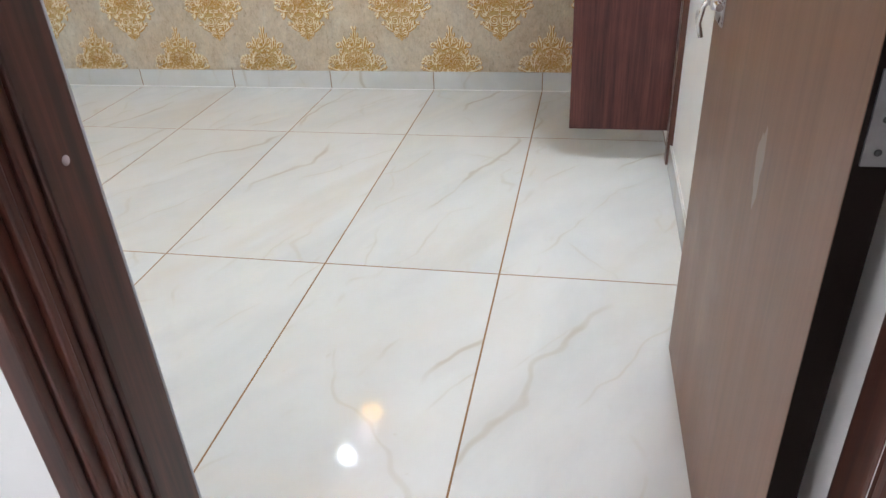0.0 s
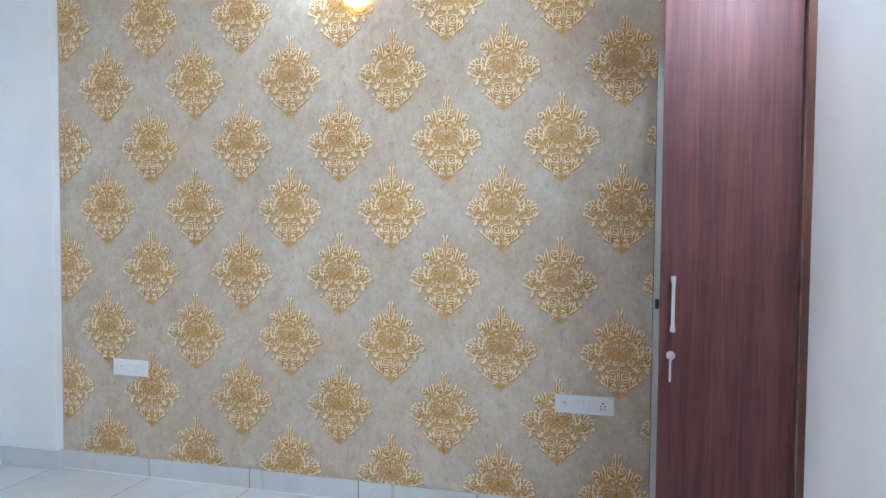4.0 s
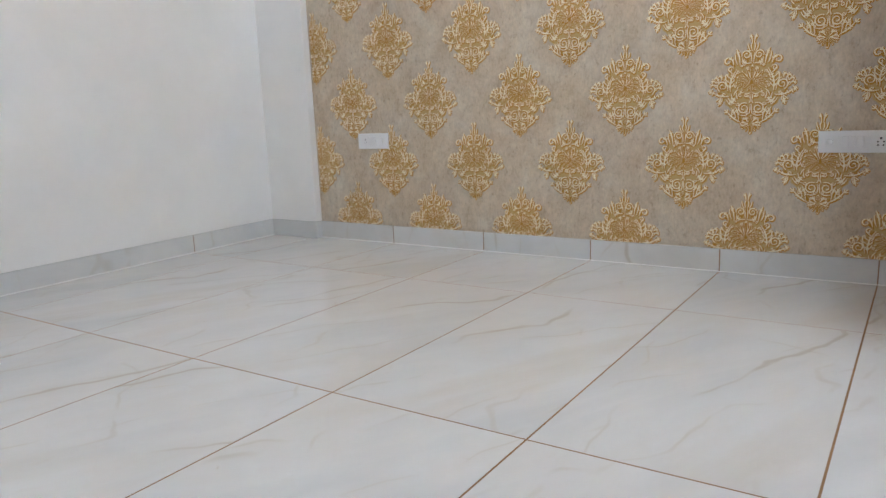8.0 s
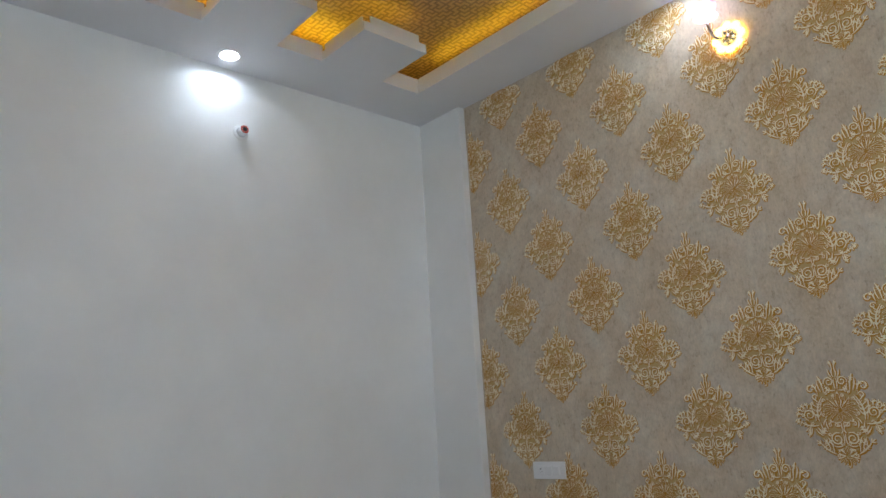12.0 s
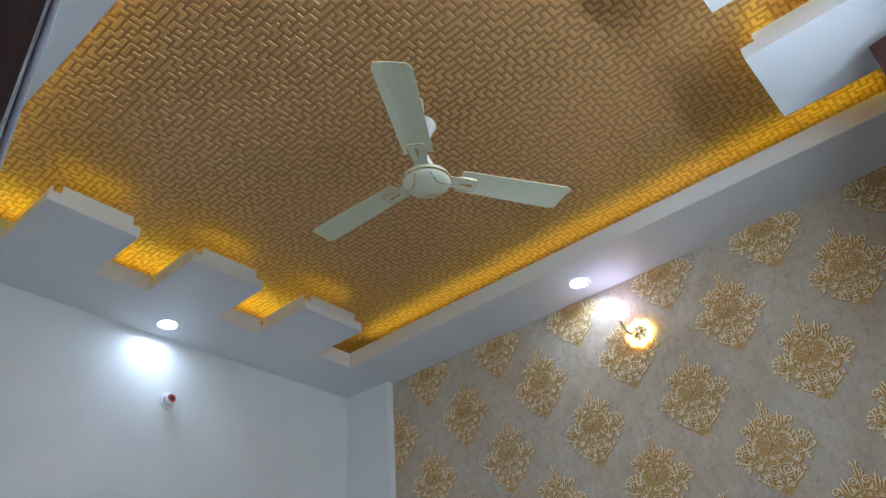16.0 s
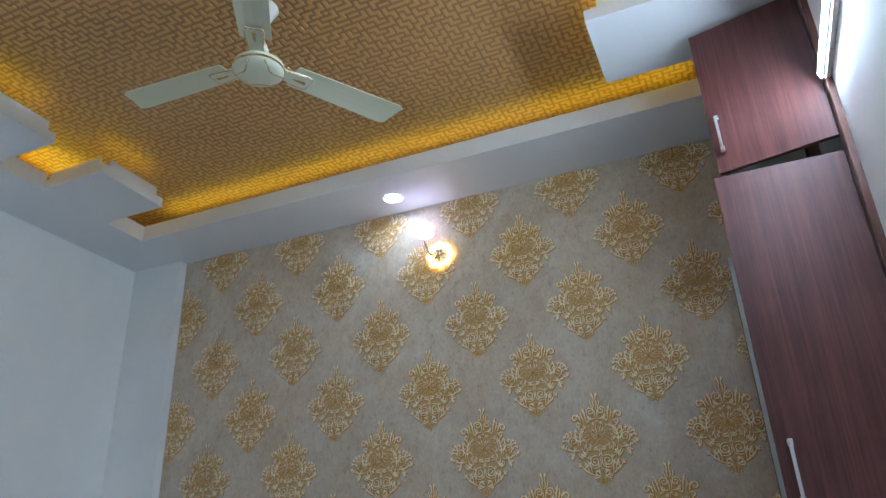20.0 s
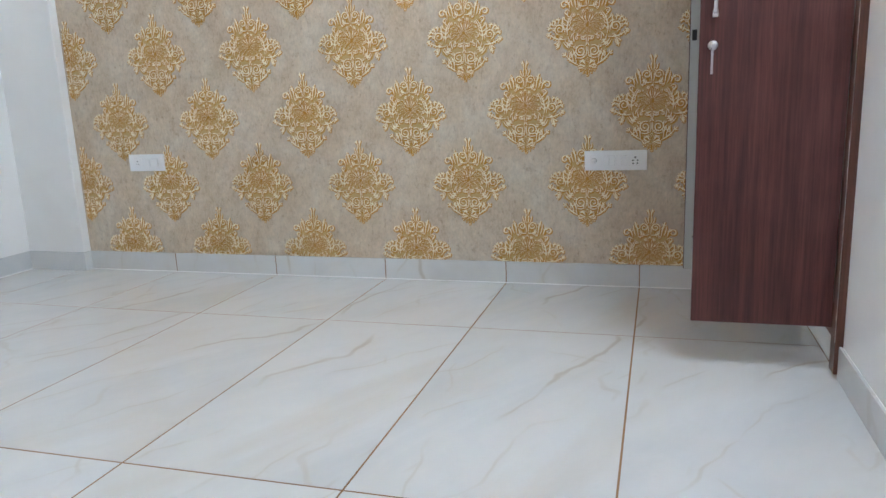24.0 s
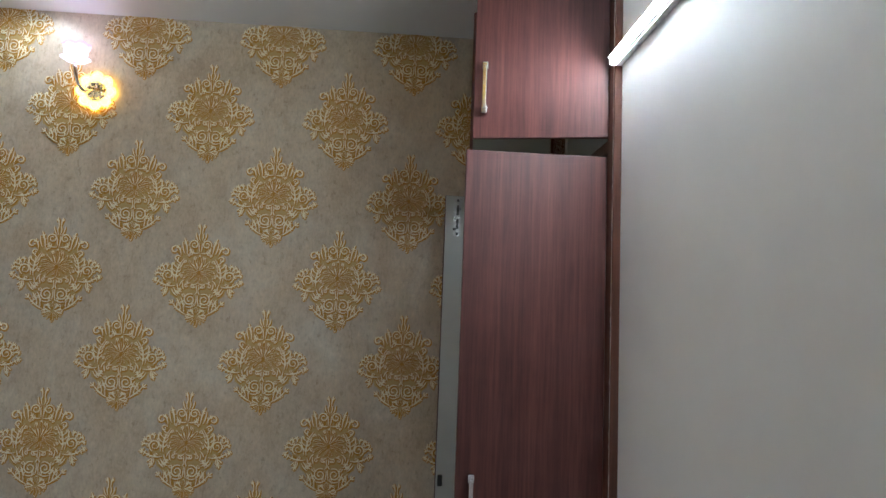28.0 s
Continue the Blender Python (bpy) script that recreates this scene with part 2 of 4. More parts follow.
TAN = paint("tan_ground", (0.62, 0.415, 0.160), 0.42, 0.14, 0.2)
# gold edging of the raised strokes, with their shade put into the colour
RELIEF_SHADE = paint("taupe_gold_shade", (0.55, 0.255, 0.015), 0.4, 0.18, 0.2)
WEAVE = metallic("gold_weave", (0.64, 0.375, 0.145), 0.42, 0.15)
# darker copy of the gold: shade between the bars, put into the colour
WEAVE_SHADE = paint("weave_groove_shade", (0.41, 0.225, 0.092), 0.55, 0.2, 0.1)
PIPE_RED = paint("red_plastic", (0.62, 0.09, 0.06), 0.35, 0.1, 0.0)
ALUMINIUM = paint("dark_aluminium", (0.022, 0.02, 0.02), 0.3, 0.1, 0.0)
GLASS = material("window_glass", (0.8, 0.85, 0.85), 0.02)
bsdf(GLASS).inputs["Transmission Weight"].default_value = 1.0
SPOT_LIGHT = glow("cool_white_diffuser", (0.78, 0.90, 1.0), SPOT_GLOW)
TUBE_LIGHT = glow("cool_white_tube", (0.82, 0.94, 1.0), TUBE_GLOW)
SHADE_LIGHT = glow("white_glass_shade", (0.86, 0.86, 1.0), LAMP_GLOW, (0.85, 0.8, 0.9))
BULB_LIGHT = glow("cool_white_bulb", (0.76, 0.82, 1.0), 2.2)
PINK = glow("pink_glass_rim", (0.9, 0.35, 0.75), 0.25, (0.8, 0.3, 0.6))
RING_LIGHT = glow("amber_glass", (1.0, 0.62, 0.10), RING_GLOW, (0.9, 0.6, 0.2))

# ---- mesh helpers ----


def box(bm, x0, x1, y0, y1, z0, z1, bevel=0.0):
    made = bmesh.ops.create_cube(bm, size=1.0, matrix=Matrix.Translation(((x0 + x1) / 2, (y0 + y1) / 2, (z0 + z1) / 2))
                                 @ Matrix.Diagonal((x1 - x0, y1 - y0, z1 - z0, 1)))
    if bevel:
        edges = list({e for v in made["verts"] for e in v.link_edges})
        bmesh.ops.bevel(bm, geom=edges, offset=bevel, segments=2, affect="EDGES", profile=0.5)


def sweep(bm, pts, radius, seg=10, flat=1.0):
    """A round or flattened bar along points; radius a number or one for each point."""
    pts = [Vector(p) for p in pts]
    radii = radius if isinstance(radius, (list, tuple)) else [radius] * len(pts)
    side, rings = None, []
    for n, p in enumerate(pts):
        d = (pts[min(n + 1, len(pts) - 1)] - pts[max(n - 1, 0)]).normalized()
        if side is None:
            side = d.orthogonal().normalized()
        side = (side - d * side.dot(d)).normalized()
        up = d.cross(side)
        rings.append([bm.verts.new(p + radii[n] * (math.cos(a) * side * flat + math.sin(a) * up))
                      for a in (2 * math.pi * k / seg for k in range(seg))])
    for a, b in zip(rings, rings[1:]):
        for k in range(seg):
            bm.faces.new((a[k], a[(k + 1) % seg], b[(k + 1) % seg], b[k])).smooth = True
    bm.faces.new(rings[0][::-1])
    bm.faces.new(rings[-1])


def lathe(bm, profile, m=Matrix(), seg=32, caps=True):
    """A turned shape: (radius, height) pairs about the local z axis."""
    rings = []
    for r, z in profile:
        rings.append([bm.verts.new(m @ Vector((r * math.cos(a), r * math.sin(a), z)))
                      for a in (2 * math.pi * k / seg for k in range(seg))])
    for a, b in zip(rings, rings[1:]):
        for k in range(seg):
            bm.faces.new((a[k], a[(k + 1) % seg], b[(k + 1) % seg], b[k])).smooth = True
    if caps and profile[0][0] > 1e-5:
        bm.faces.new(rings[0][::-1])
    if caps and profile[-1][0] > 1e-5:
        bm.faces.new(rings[-1])


def part(name, bm, mats, parent=None, label=""):
    """Links a bmesh, in world coordinates, as one mesh object under a thing or a part."""
    me = bpy.data.meshes.new(name)
    bmesh.ops.recalc_face_normals(bm, faces=bm.faces)
    bm.to_mesh(me)
    bm.free()
    for m in mats if isinstance(mats, (list, tuple)) else [mats]:
        me.materials.append(m)
    ob = new(name, me)
    if parent:
        ob.parent = parent
        ob.matrix_parent_inverse = parent.matrix_basis.inverted()
    if label:
        ob["label"] = label
    return ob


def boxes(name, mats, parent, *rows, bevel=0.0, label=""):
    bm = bmesh.new()
    for r in rows:
        box(bm, *r, bevel=bevel)
    return part(name, bm, mats, parent, label)


def thing(name, x, y, z, label, category, group="", kind=""):
    ob = new(name)
    ob.empty_display_size = 0.05
    ob.matrix_basis = pose(x, y, z)
    return tagged(ob, label, category, group, kind)


# ---- the room: plan in metres ----
WEST, EAST, SOUTH, TOP = -2.14, 1.80, -3.093, 2.808      # wall faces, dropped ceiling
PAPER_LEFT = -1.75
DOOR_L, DOOR_R, DOOR_TOP = 0.85, 1.797, 2.10            # clear opening of the entry
WIN_L, WIN_R, WIN_SILL, WIN_TOP = -1.79, -1.12, 0.77, 2.05
NICHE_N, NICHE_S, NICHE_BACK = -0.12, -0.915, 2.25
SLAB = 3.04
WALL_T = 0.19

wall_north = tagged(boxes("wall_north", PAPER, None, (PAPER_LEFT - 0.02, EAST + 0.2, 0, 0.22, 0, SLAB)),
                    "wall papered in mottled taupe with gold damask motifs", "wall", kind="structure")
tagged(boxes("wall_column", WHITE_WALL, None, (WEST - 0.02, PAPER_LEFT - 0.012, -0.05, 0.22, 0, SLAB), bevel=0.004),
       "white painted corner column beside the papered wall", "column", kind="structure")
tagged(boxes("wall_west", WHITE_WALL, None, (WEST - 0.22, WEST, -3.3, 0.22, 0, SLAB)),
       "plain white painted wall", "wall", kind="structure")
tagged(boxes("wall_column", WHITE_WALL, None, (WEST - 0.02, -1.80, SOUTH - 0.02, -2.972, 0, SLAB), bevel=0.006),
       "white painted pier in the corner of the room", "column", kind="structure")
tagged(boxes("wall_east", WHITE_WALL, None,
             (EAST, EAST + 0.2, NICHE_N, 0, 0, SLAB), (EAST, EAST + 0.2, SOUTH - 0.1, NICHE_S, 0, SLAB),
             (EAST, EAST + 0.2, NICHE_S, NICHE_N, 0, 0.10), (EAST, EAST + 0.2, NICHE_S, NICHE_N, 2.80, SLAB)),
       "plain white painted wall with a built-in wardrobe recess", "wall", kind="structure")
JAMB_L, JAMB_R = DOOR_L - 0.108, DOOR_R + 0.055
tagged(boxes("wall_south", WHITE_WALL, None,
             (WEST - 0.02, WIN_L, SOUTH - WALL_T, SOUTH, 0, SLAB), (WIN_R, JAMB_L, SOUTH - WALL_T, SOUTH, 0, SLAB),
             (JAMB_L, DOOR_L - 0.056, SOUTH - WALL_T, SOUTH - 0.101, 0, DOOR_TOP + 0.06), (WIN_L, WIN_R, SOUTH - WALL_T, SOUTH, 0, WIN_SILL), (WIN_L, WIN_R, SOUTH - WALL_T, SOUTH, WIN_TOP, SLAB),
             (JAMB_L, EAST + 0.02, SOUTH - WALL_T, SOUTH, DOOR_TOP + 0.06, SLAB), (JAMB_R, JAMB_R + 0.1, SOUTH - WALL_T, SOUTH - 0.101, 0, SLAB)),
       "white painted wall with the entry and a window", "wall", kind="structure")

# passage outside the entry, plain
PASS_Y = -5.2
tagged(boxes("passage_wall", WHITE_WALL, None, (-0.9, 3.0, PASS_Y - 0.15, PASS_Y, 0, SLAB)), "plain white passage wall", "wall", kind="structure")
tagged(boxes("passage_wall", WHITE_WALL, None, (2.6, 2.75, PASS_Y, SOUTH - WALL_T, 0, SLAB)), "plain white passage wall", "wall", kind="structure")
tagged(boxes("passage_wall", WHITE_WALL, None, (-0.9, -0.75, PASS_Y, SOUTH - WALL_T, 0, SLAB)), "plain white passage wall", "wall", kind="structure")
tagged(boxes("passage_wall", WHITE_WALL, None, (JAMB_R + 0.1, 2.6, SOUTH - WALL_T, SOUTH - WALL_T + 0.12, 0, SLAB)), "plain white passage wall", "wall", kind="structure")
tagged(boxes("passage_ceiling", CEILING_WHITE, None, (-0.9, 2.75, PASS_Y - 0.15, SOUTH - WALL_T, 2.9, 3.0)), "plain white passage ceiling", "ceiling", kind="structure")

# ---- dropped ceiling with stepped tabs ----
OPEN_N, OPEN_S, OPEN_W, OPEN_E = -0.380, -2.71, -1.765, 1.432
TAB_W, TAB_E = -1.368, 1.052
TABS = [(-1.065, -0.652), (-1.745, -1.343), (-2.425, -2.015)]
B = 0.052                                              # board thickness
bm = bmesh.new()
DOWN = [(-0.210, -0.170), (-1.995, -1.49), (1.605, -1.545), (-0.226, -2.89)]    # downlights
HOLE, SQ = 0.0495, 0.07


def pierced_board(bm, x0, x1, y0, y1, cx, cy):
    """A board with one round hole through it."""
    box(bm, x0, cx - SQ, y0, y1, TOP, TOP + B)
    box(bm, cx + SQ, x1, y0, y1, TOP, TOP + B)
    box(bm, cx - SQ, cx + SQ, y0, cy - SQ, TOP, TOP + B)
    box(bm, cx - SQ, cx + SQ, cy + SQ, y1, TOP, TOP + B)
    n, rings = 32, []
    for z in (TOP, TOP + B):
        inner, outer = [], []
        for k in range(n):
            c, q = math.cos(2 * math.pi * (k + 0.5) / n), math.sin(2 * math.pi * (k + 0.5) / n)
            far = SQ / max(abs(c), abs(q))
            inner.append(bm.verts.new((cx + HOLE * c, cy + HOLE * q, z)))
            outer.append(bm.verts.new((cx + far * c, cy + far * q, z)))
        rings.append((inner, outer))
    for k in range(n):
        j = (k + 1) % n
        for inner, outer in rings:
            bm.faces.new((inner[k], inner[j], outer[j], outer[k]))
        bm.faces.new((rings[0][0][k], rings[1][0][k], rings[1][0][j], rings[0][0][j]))
    for sx in (-1, 1):
        for sy in (-1, 1):
            for z in (TOP, TOP + B):
                k = SQ * math.tan(math.pi / 4 - math.pi / n)
                bm.faces.new([bm.verts.new((cx + sx * u, cy + sy * v, z)) for u, v in ((SQ, SQ), (SQ, k), (k, SQ))])


pierced_board(bm, WEST, EAST, OPEN_N, 0, *DOWN[0])
pierced_board(bm, WEST, EAST, SOUTH, OPEN_S, *DOWN[3])
pierced_board(bm, WEST, OPEN_W, OPEN_S, OPEN_N, *DOWN[1])
pierced_board(bm, OPEN_E, EAST, OPEN_S, OPEN_N, *DOWN[2])
for a, b in TABS:
    box(bm, OPEN_W, TAB_W, a, b, TOP, TOP + B)
    box(bm, TAB_E, OPEN_E, a, b, TOP, TOP + B)
ceiling = tagged(part("ceiling", bm, CEILING_WHITE), "white dropped gypsum ceiling with stepped tabs and a lit tray", "ceiling", kind="structure")
# upstands set back from the board's edge
U0, U1, SET, UT = TOP + B, TOP + B + 0.058, 0.022, 0.010
bm = bmesh.new()
box(bm, OPEN_W - SET - UT, OPEN_E + SET + UT, OPEN_N + SET, OPEN_N + SET + UT, U0, U1)
box(bm, OPEN_W - SET - UT, OPEN_E + SET + UT, OPEN_S - SET - UT, OPEN_S - SET, U0, U1)
for base, tip, s in ((OPEN_W, TAB_W, -1), (OPEN_E, TAB_E, 1)):
    ys = [OPEN_S] + [v for t in reversed(TABS) for v in t] + [OPEN_N]
    for a, b in zip(ys[::2], ys[1::2]):
        x = base + s * SET
        box(bm, min(x, x + s * UT), max(x, x + s * UT), a - SET, b + SET, U0, U1)
    for a, b in TABS:
        x = tip + s * SET
        box(bm, min(x, x + s * UT), max(x, x + s * UT), a + 0.06, b - 0.03, U0, U1)
        for y in (a + SET, b - SET - UT):
            box(bm, min(base, tip + s * 0.05), max(base, tip + s * 0.05), y, y + UT, U0, U1)
tagged(part("ceiling_upstand", bm, CEILING_WHITE), "white upstand strips round the lit ceiling tray", "ceiling trim", kind="structure")

# tray above, papered in a raised gold maze: small bent bars fitted into one another, one mesh
PITCH, GROOVE, HIGH = 0.0280, 0.0074, 0.0026
SHAPES = [((0, 0), (1, 0), (1, 1), (2, 1)), ((0, 1), (1, 1), (1, 0), (2, 0)), ((0, 0), (0, 1), (1, 1), (1, 2)), ((1, 0), (1, 1), (0, 1), (0, 2)),
          ((0, 0), (1, 0), (2, 0), (2, 1)), ((0, 1), (0, 0), (1, 0), (2, 0)), ((0, 0), (0, 1), (1, 1), (2, 1)), ((0, 1), (1, 1), (2, 1), (2, 0)),
          ((0, 0), (1, 0), (1, 1)), ((0, 0), (0, 1), (1, 1)), ((0, 1), (1, 1), (1, 0)), ((0, 1), (0, 0), (1, 0)),
          ((0, 0), (1, 0), (2, 0), (1, 1)), ((0, 0), (1, 0)), ((0, 0), (1, 0), (2, 0))]
WEIGHTS = [7, 7, 5, 5, 3, 3, 3, 3, 4, 4, 4, 4, 2, 2, 1]


def blocks(cell, n, x, y, piece):
    """Whether adding the cell to the piece would fill a two by two square or make the piece long."""
    def has(u, v):
        return cell.get(((x + u) % n, (y + v) % n)) == piece
    return any(has(u, 0) and has(0, v) and has(u, v) for u in (-1, 1) for v in (-1, 1)) or list(cell.values()).count(piece) > 4


def maze(n, rng):
    """Covers an n by n grid, which repeats, with bent pieces; gives each cell the number of its piece."""
    cell, count = {}, 0
    order = [(x, y) for y in range(n) for x in range(n)]
    for x, y in order:
        if (x, y) in cell:
            continue
        for attempt in range(60):
            shape = rng.choices(SHAPES, WEIGHTS)[0]
            ax, ay = rng.choice(shape)
            spots = [((x + u - ax) % n, (y + v - ay) % n) for u, v in shape]
            if all(q not in cell for q in spots):
                for q in spots:
                    cell[q] = count
                break
        else:
            near = [((x + 1) % n, y), ((x - 1) % n, y), (x, (y + 1) % n), (x, (y - 1) % n)]
            cell[(x, y)] = count
            for q in rng.sample(near, 4):
                if q in cell and not blocks(cell, n, x, y, cell[q]):
                    cell[(x, y)] = cell[q]
                    break
        count += 1
    return cell


def woven_tray():
    verts, faces, mats = [], [], []

    def quad(mat, *pts):
        at = len(verts)
        verts.extend(pts)
        faces.append((at, at + 1, at + 2, at + 3)), mats.append(mat)

    x0, x1, y0, y1 = WEST, EAST, SOUTH, 0.0
    # flat ground in the darker gold, painted shade for the grooves
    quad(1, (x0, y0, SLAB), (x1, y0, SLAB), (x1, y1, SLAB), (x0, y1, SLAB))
    n = 32
    rng = random.Random(8)
    cell = maze(n, rng)
    low, g, e = SLAB - 0.0002, GROOVE, 0.0016

    def wall(ax, ay, bx, by, dx, dy, top):
        quad(0, (ax, ay, top), (bx, by, top), (bx + dx * e, by + dy * e, low), (ax + dx * e, ay + dy * e, low))

    for i in range(int((x1 - x0) / PITCH)):
        for j in range(int((y1 - y0) / PITCH)):
            me_id = cell[(i % n, j % n)]
            top = SLAB - HIGH * (0.85 + 0.3 * ((me_id * 37) % 10) / 10)
            ax, ay = x0 + i * PITCH + g, y0 + j * PITCH + g
            bx, by = x0 + (i + 1) * PITCH - g, y0 + (j + 1) * PITCH - g
            quad(0, (ax, ay, top), (bx, ay, top), (bx, by, top), (ax, by, top))
            if cell[((i + 1) % n, j % n)] == me_id:
                quad(0, (bx, ay, top), (bx + 2 * g, ay, top), (bx + 2 * g, by, top), (bx, by, top))
                wall(bx, ay, bx + 2 * g, ay, 0, -1, top), wall(bx, by, bx + 2 * g, by, 0, 1, top)
            else:
                wall(bx, ay, bx, by, 1, 0, top)
            if cell[(i % n, (j + 1) % n)] == me_id:
                quad(0, (ax, by, top), (bx, by, top), (bx, by + 2 * g, top), (ax, by + 2 * g, top))
                wall(ax, by, ax, by + 2 * g, -1, 0, top), wall(bx, by, bx, by + 2 * g, 1, 0, top)
            else:
                wall(ax, by, bx, by, 0, 1, top)
            if cell[((i - 1) % n, j % n)] != me_id:
                wall(ax, ay, ax, by, -1, 0, top)
            if cell[(i % n, (j - 1) % n)] != me_id:
                wall(ax, ay, bx, ay, 0, -1, top)
    mesh = bpy.data.meshes.new("ceiling_tray")
    mesh.from_pydata(verts, [], faces)
    mesh.materials.append(WEAVE), mesh.materials.append(WEAVE_SHADE)
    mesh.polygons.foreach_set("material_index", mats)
    mesh.update()
    return tagged(new("ceiling_tray", mesh), "raised ceiling tray papered in a woven gold-brown relief", "ceiling", kind="structure")


woven_tray()
tagged(boxes("ceiling_slab", CEILING_WHITE, None, (WEST - 0.2, EAST + 0.2, -3.3, 0.22, SLAB + 0.004, SLAB + 0.12)), "concrete slab over the room", "ceiling", kind="structure")

# ---- entry: frame and open door ----
door_frame = thing("door_frame", (DOOR_L + DOOR_R) / 2, SOUTH - 0.17, 0, "dark rosewood door frame with moulded edges and a bolt hole", "door frame", kind="structure")


def jamb(x_in, s, far):
    """A moulded post; x_in is the clear edge, s the way out of the opening."""
    bm = bmesh.new()
    for a, b, y0, y1 in ((0, far, -0.100, -0.0135), (0.007, 0.055, -0.122, -0.100), (0.014, 0.055, -0.138, -0.122), (0.010, 0.055, -0.152, -0.138), (0.022, 0.055, -0.176, -0.152), (0.030, 0.068, -0.197, -0.176)):
        xs = sorted((x_in + s * a, x_in + s * b))
        box(bm, xs[0], xs[1], SOUTH + y0, SOUTH + y1, 0.0, DOOR_TOP + 0.06, 0.004)
    return part("jamb", bm, ROSEWOOD, door_frame)


jamb_l = jamb(DOOR_L, -1, 0.108)
jamb(DOOR_R, 1, 0.055)
boxes("plaster_strip", PLASTER, door_frame, (JAMB_L + 0.001, DOOR_L - 0.003, SOUTH - 0.0132, SOUTH - 0.009, 0.0, DOOR_TOP), (DOOR_L - 0.016, DOOR_L - 0.002, SOUTH - 0.0125, SOUTH - 0.0075, 0.0, DOOR_TOP), bevel=0.002, label="rough grey plaster strip beside the frame")
boxes("head", ROSEWOOD, door_frame, (DOOR_L, DOOR_R, SOUTH - 0.17, SOUTH - 0.015, DOOR_TOP, DOOR_TOP + 0.06), bevel=0.003)
bm = bmesh.new()
lathe(bm, [(0.0065, 0), (0.0065, 0.001), (0.0, 0.001)], pose(DOOR_L + 0.0003, SOUTH - 0.059, 0.95, 0, 90, 0), 14)
part("bolt_hole", bm, HOLE_PLASTER, jamb_l, "round hole with pale plaster showing")

LEAF_X, LEAF_Y0, LEAF_Y1 = 1.727, -3.100, -2.200
door = thing("door_1", LEAF_X + 0.02, LEAF_Y0, 0, "brown laminate entry door standing open against the wall", "door", kind="structure")
leaf = boxes("panel", DOOR_FACE, door, (LEAF_X, LEAF_X + 0.038, LEAF_Y0, LEAF_Y1, 0.008, 2.06), bevel=0.0015)
boxes("edge_band", BLACK_EDGE, door, (LEAF_X + 0.0005, LEAF_X + 0.0385, LEAF_Y0 - 0.002, LEAF_Y0 - 0.0003, 0.008, 2.06))
bm = bmesh.new()
for n in range(26):
    a = 2 * math.pi * n / 26
    r = 1 + 0.18 * math.sin(3 * a + 1) + 0.1 * math.sin(7 * a)
    bm.verts.new((LEAF_X - 0.0006, -2.76 + 0.021 * r * math.cos(a), 0.80 + 0.062 * r * math.sin(a)))
bm.faces.new(bm.verts)
part("scuff", bm, paint("pale_scuff", (0.34, 0.29, 0.27), 0.6, 0.25, 0.2), leaf, "pale worn patch")
hz0, hz1, hy = 1.040, 1.152, -2.278
bm = bmesh.new()
pts = []
for k in range(15):
    u = k / 14
    out = 0.027 * min(1, 4.2 * min(u, 1 - u)) ** 0.6
    pts.append((LEAF_X - 0.004 - out, hy, hz0 + (hz1 - hz0) * u))
sweep(bm, pts, 0.0062, 12)
part("handle", bm, CHROME, leaf, "bowed chrome pull handle")
for z in (hz0 - 0.008, hz1 + 0.008):
    bm = bmesh.new()
    box(bm, LEAF_X - 0.006, LEAF_X, hy - 0.009, hy + 0.009, z - 0.014, z + 0.014, 0.003)
    lathe(bm, [(0.004, 0), (0.004, 0.003), (0.0, 0.004)], pose(LEAF_X - 0.006, hy, z, 0, -90, 0), 10)
    part("handle_mount", bm, STEEL, leaf)
# sliding bolt with a ring, below the pull
bz = 0.943
bolt = boxes("bolt_plate", STEEL, leaf, (LEAF_X - 0.004, LEAF_X, -2.31, -2.226, bz - 0.045, bz + 0.03), bevel=0.001, label="steel plate of the sliding bolt")
bm = bmesh.new()
sweep(bm, [(LEAF_X - 0.016, -2.34, bz), (LEAF_X - 0.016, -2.19, bz)], 0.0075, 12)
part("bolt_rod", bm, CHROME, bolt)
bm = bmesh.new()
sweep(bm, [(LEAF_X - 0.02, -2.245, bz), (LEAF_X - 0.030, -2.238, bz - 0.02), (LEAF_X - 0.034, -2.228, bz - 0.055), (LEAF_X - 0.026, -2.222, bz - 0.085)], 0.0055, 10)
part("bolt_lever", bm, CHROME, bolt)
bm = bmesh.new()
ring = [(LEAF_X - 0.03, -2.195 + 0.017 * math.cos(a), bz - 0.05 + 0.012 * math.sin(a)) for a in (2 * math.pi * k / 16 for k in range(17))]
sweep(bm, ring, 0.005, 8)
part("bolt_staple", bm, STEEL, bolt)
for y in (-2.30, -2.26):
    bm = bmesh.new()
    box(bm, LEAF_X - 0.026, LEAF_X - 0.003, y - 0.006, y + 0.006, bz - 0.012, bz + 0.012, 0.003)
    part("bolt_guide", bm, STEEL, bolt)
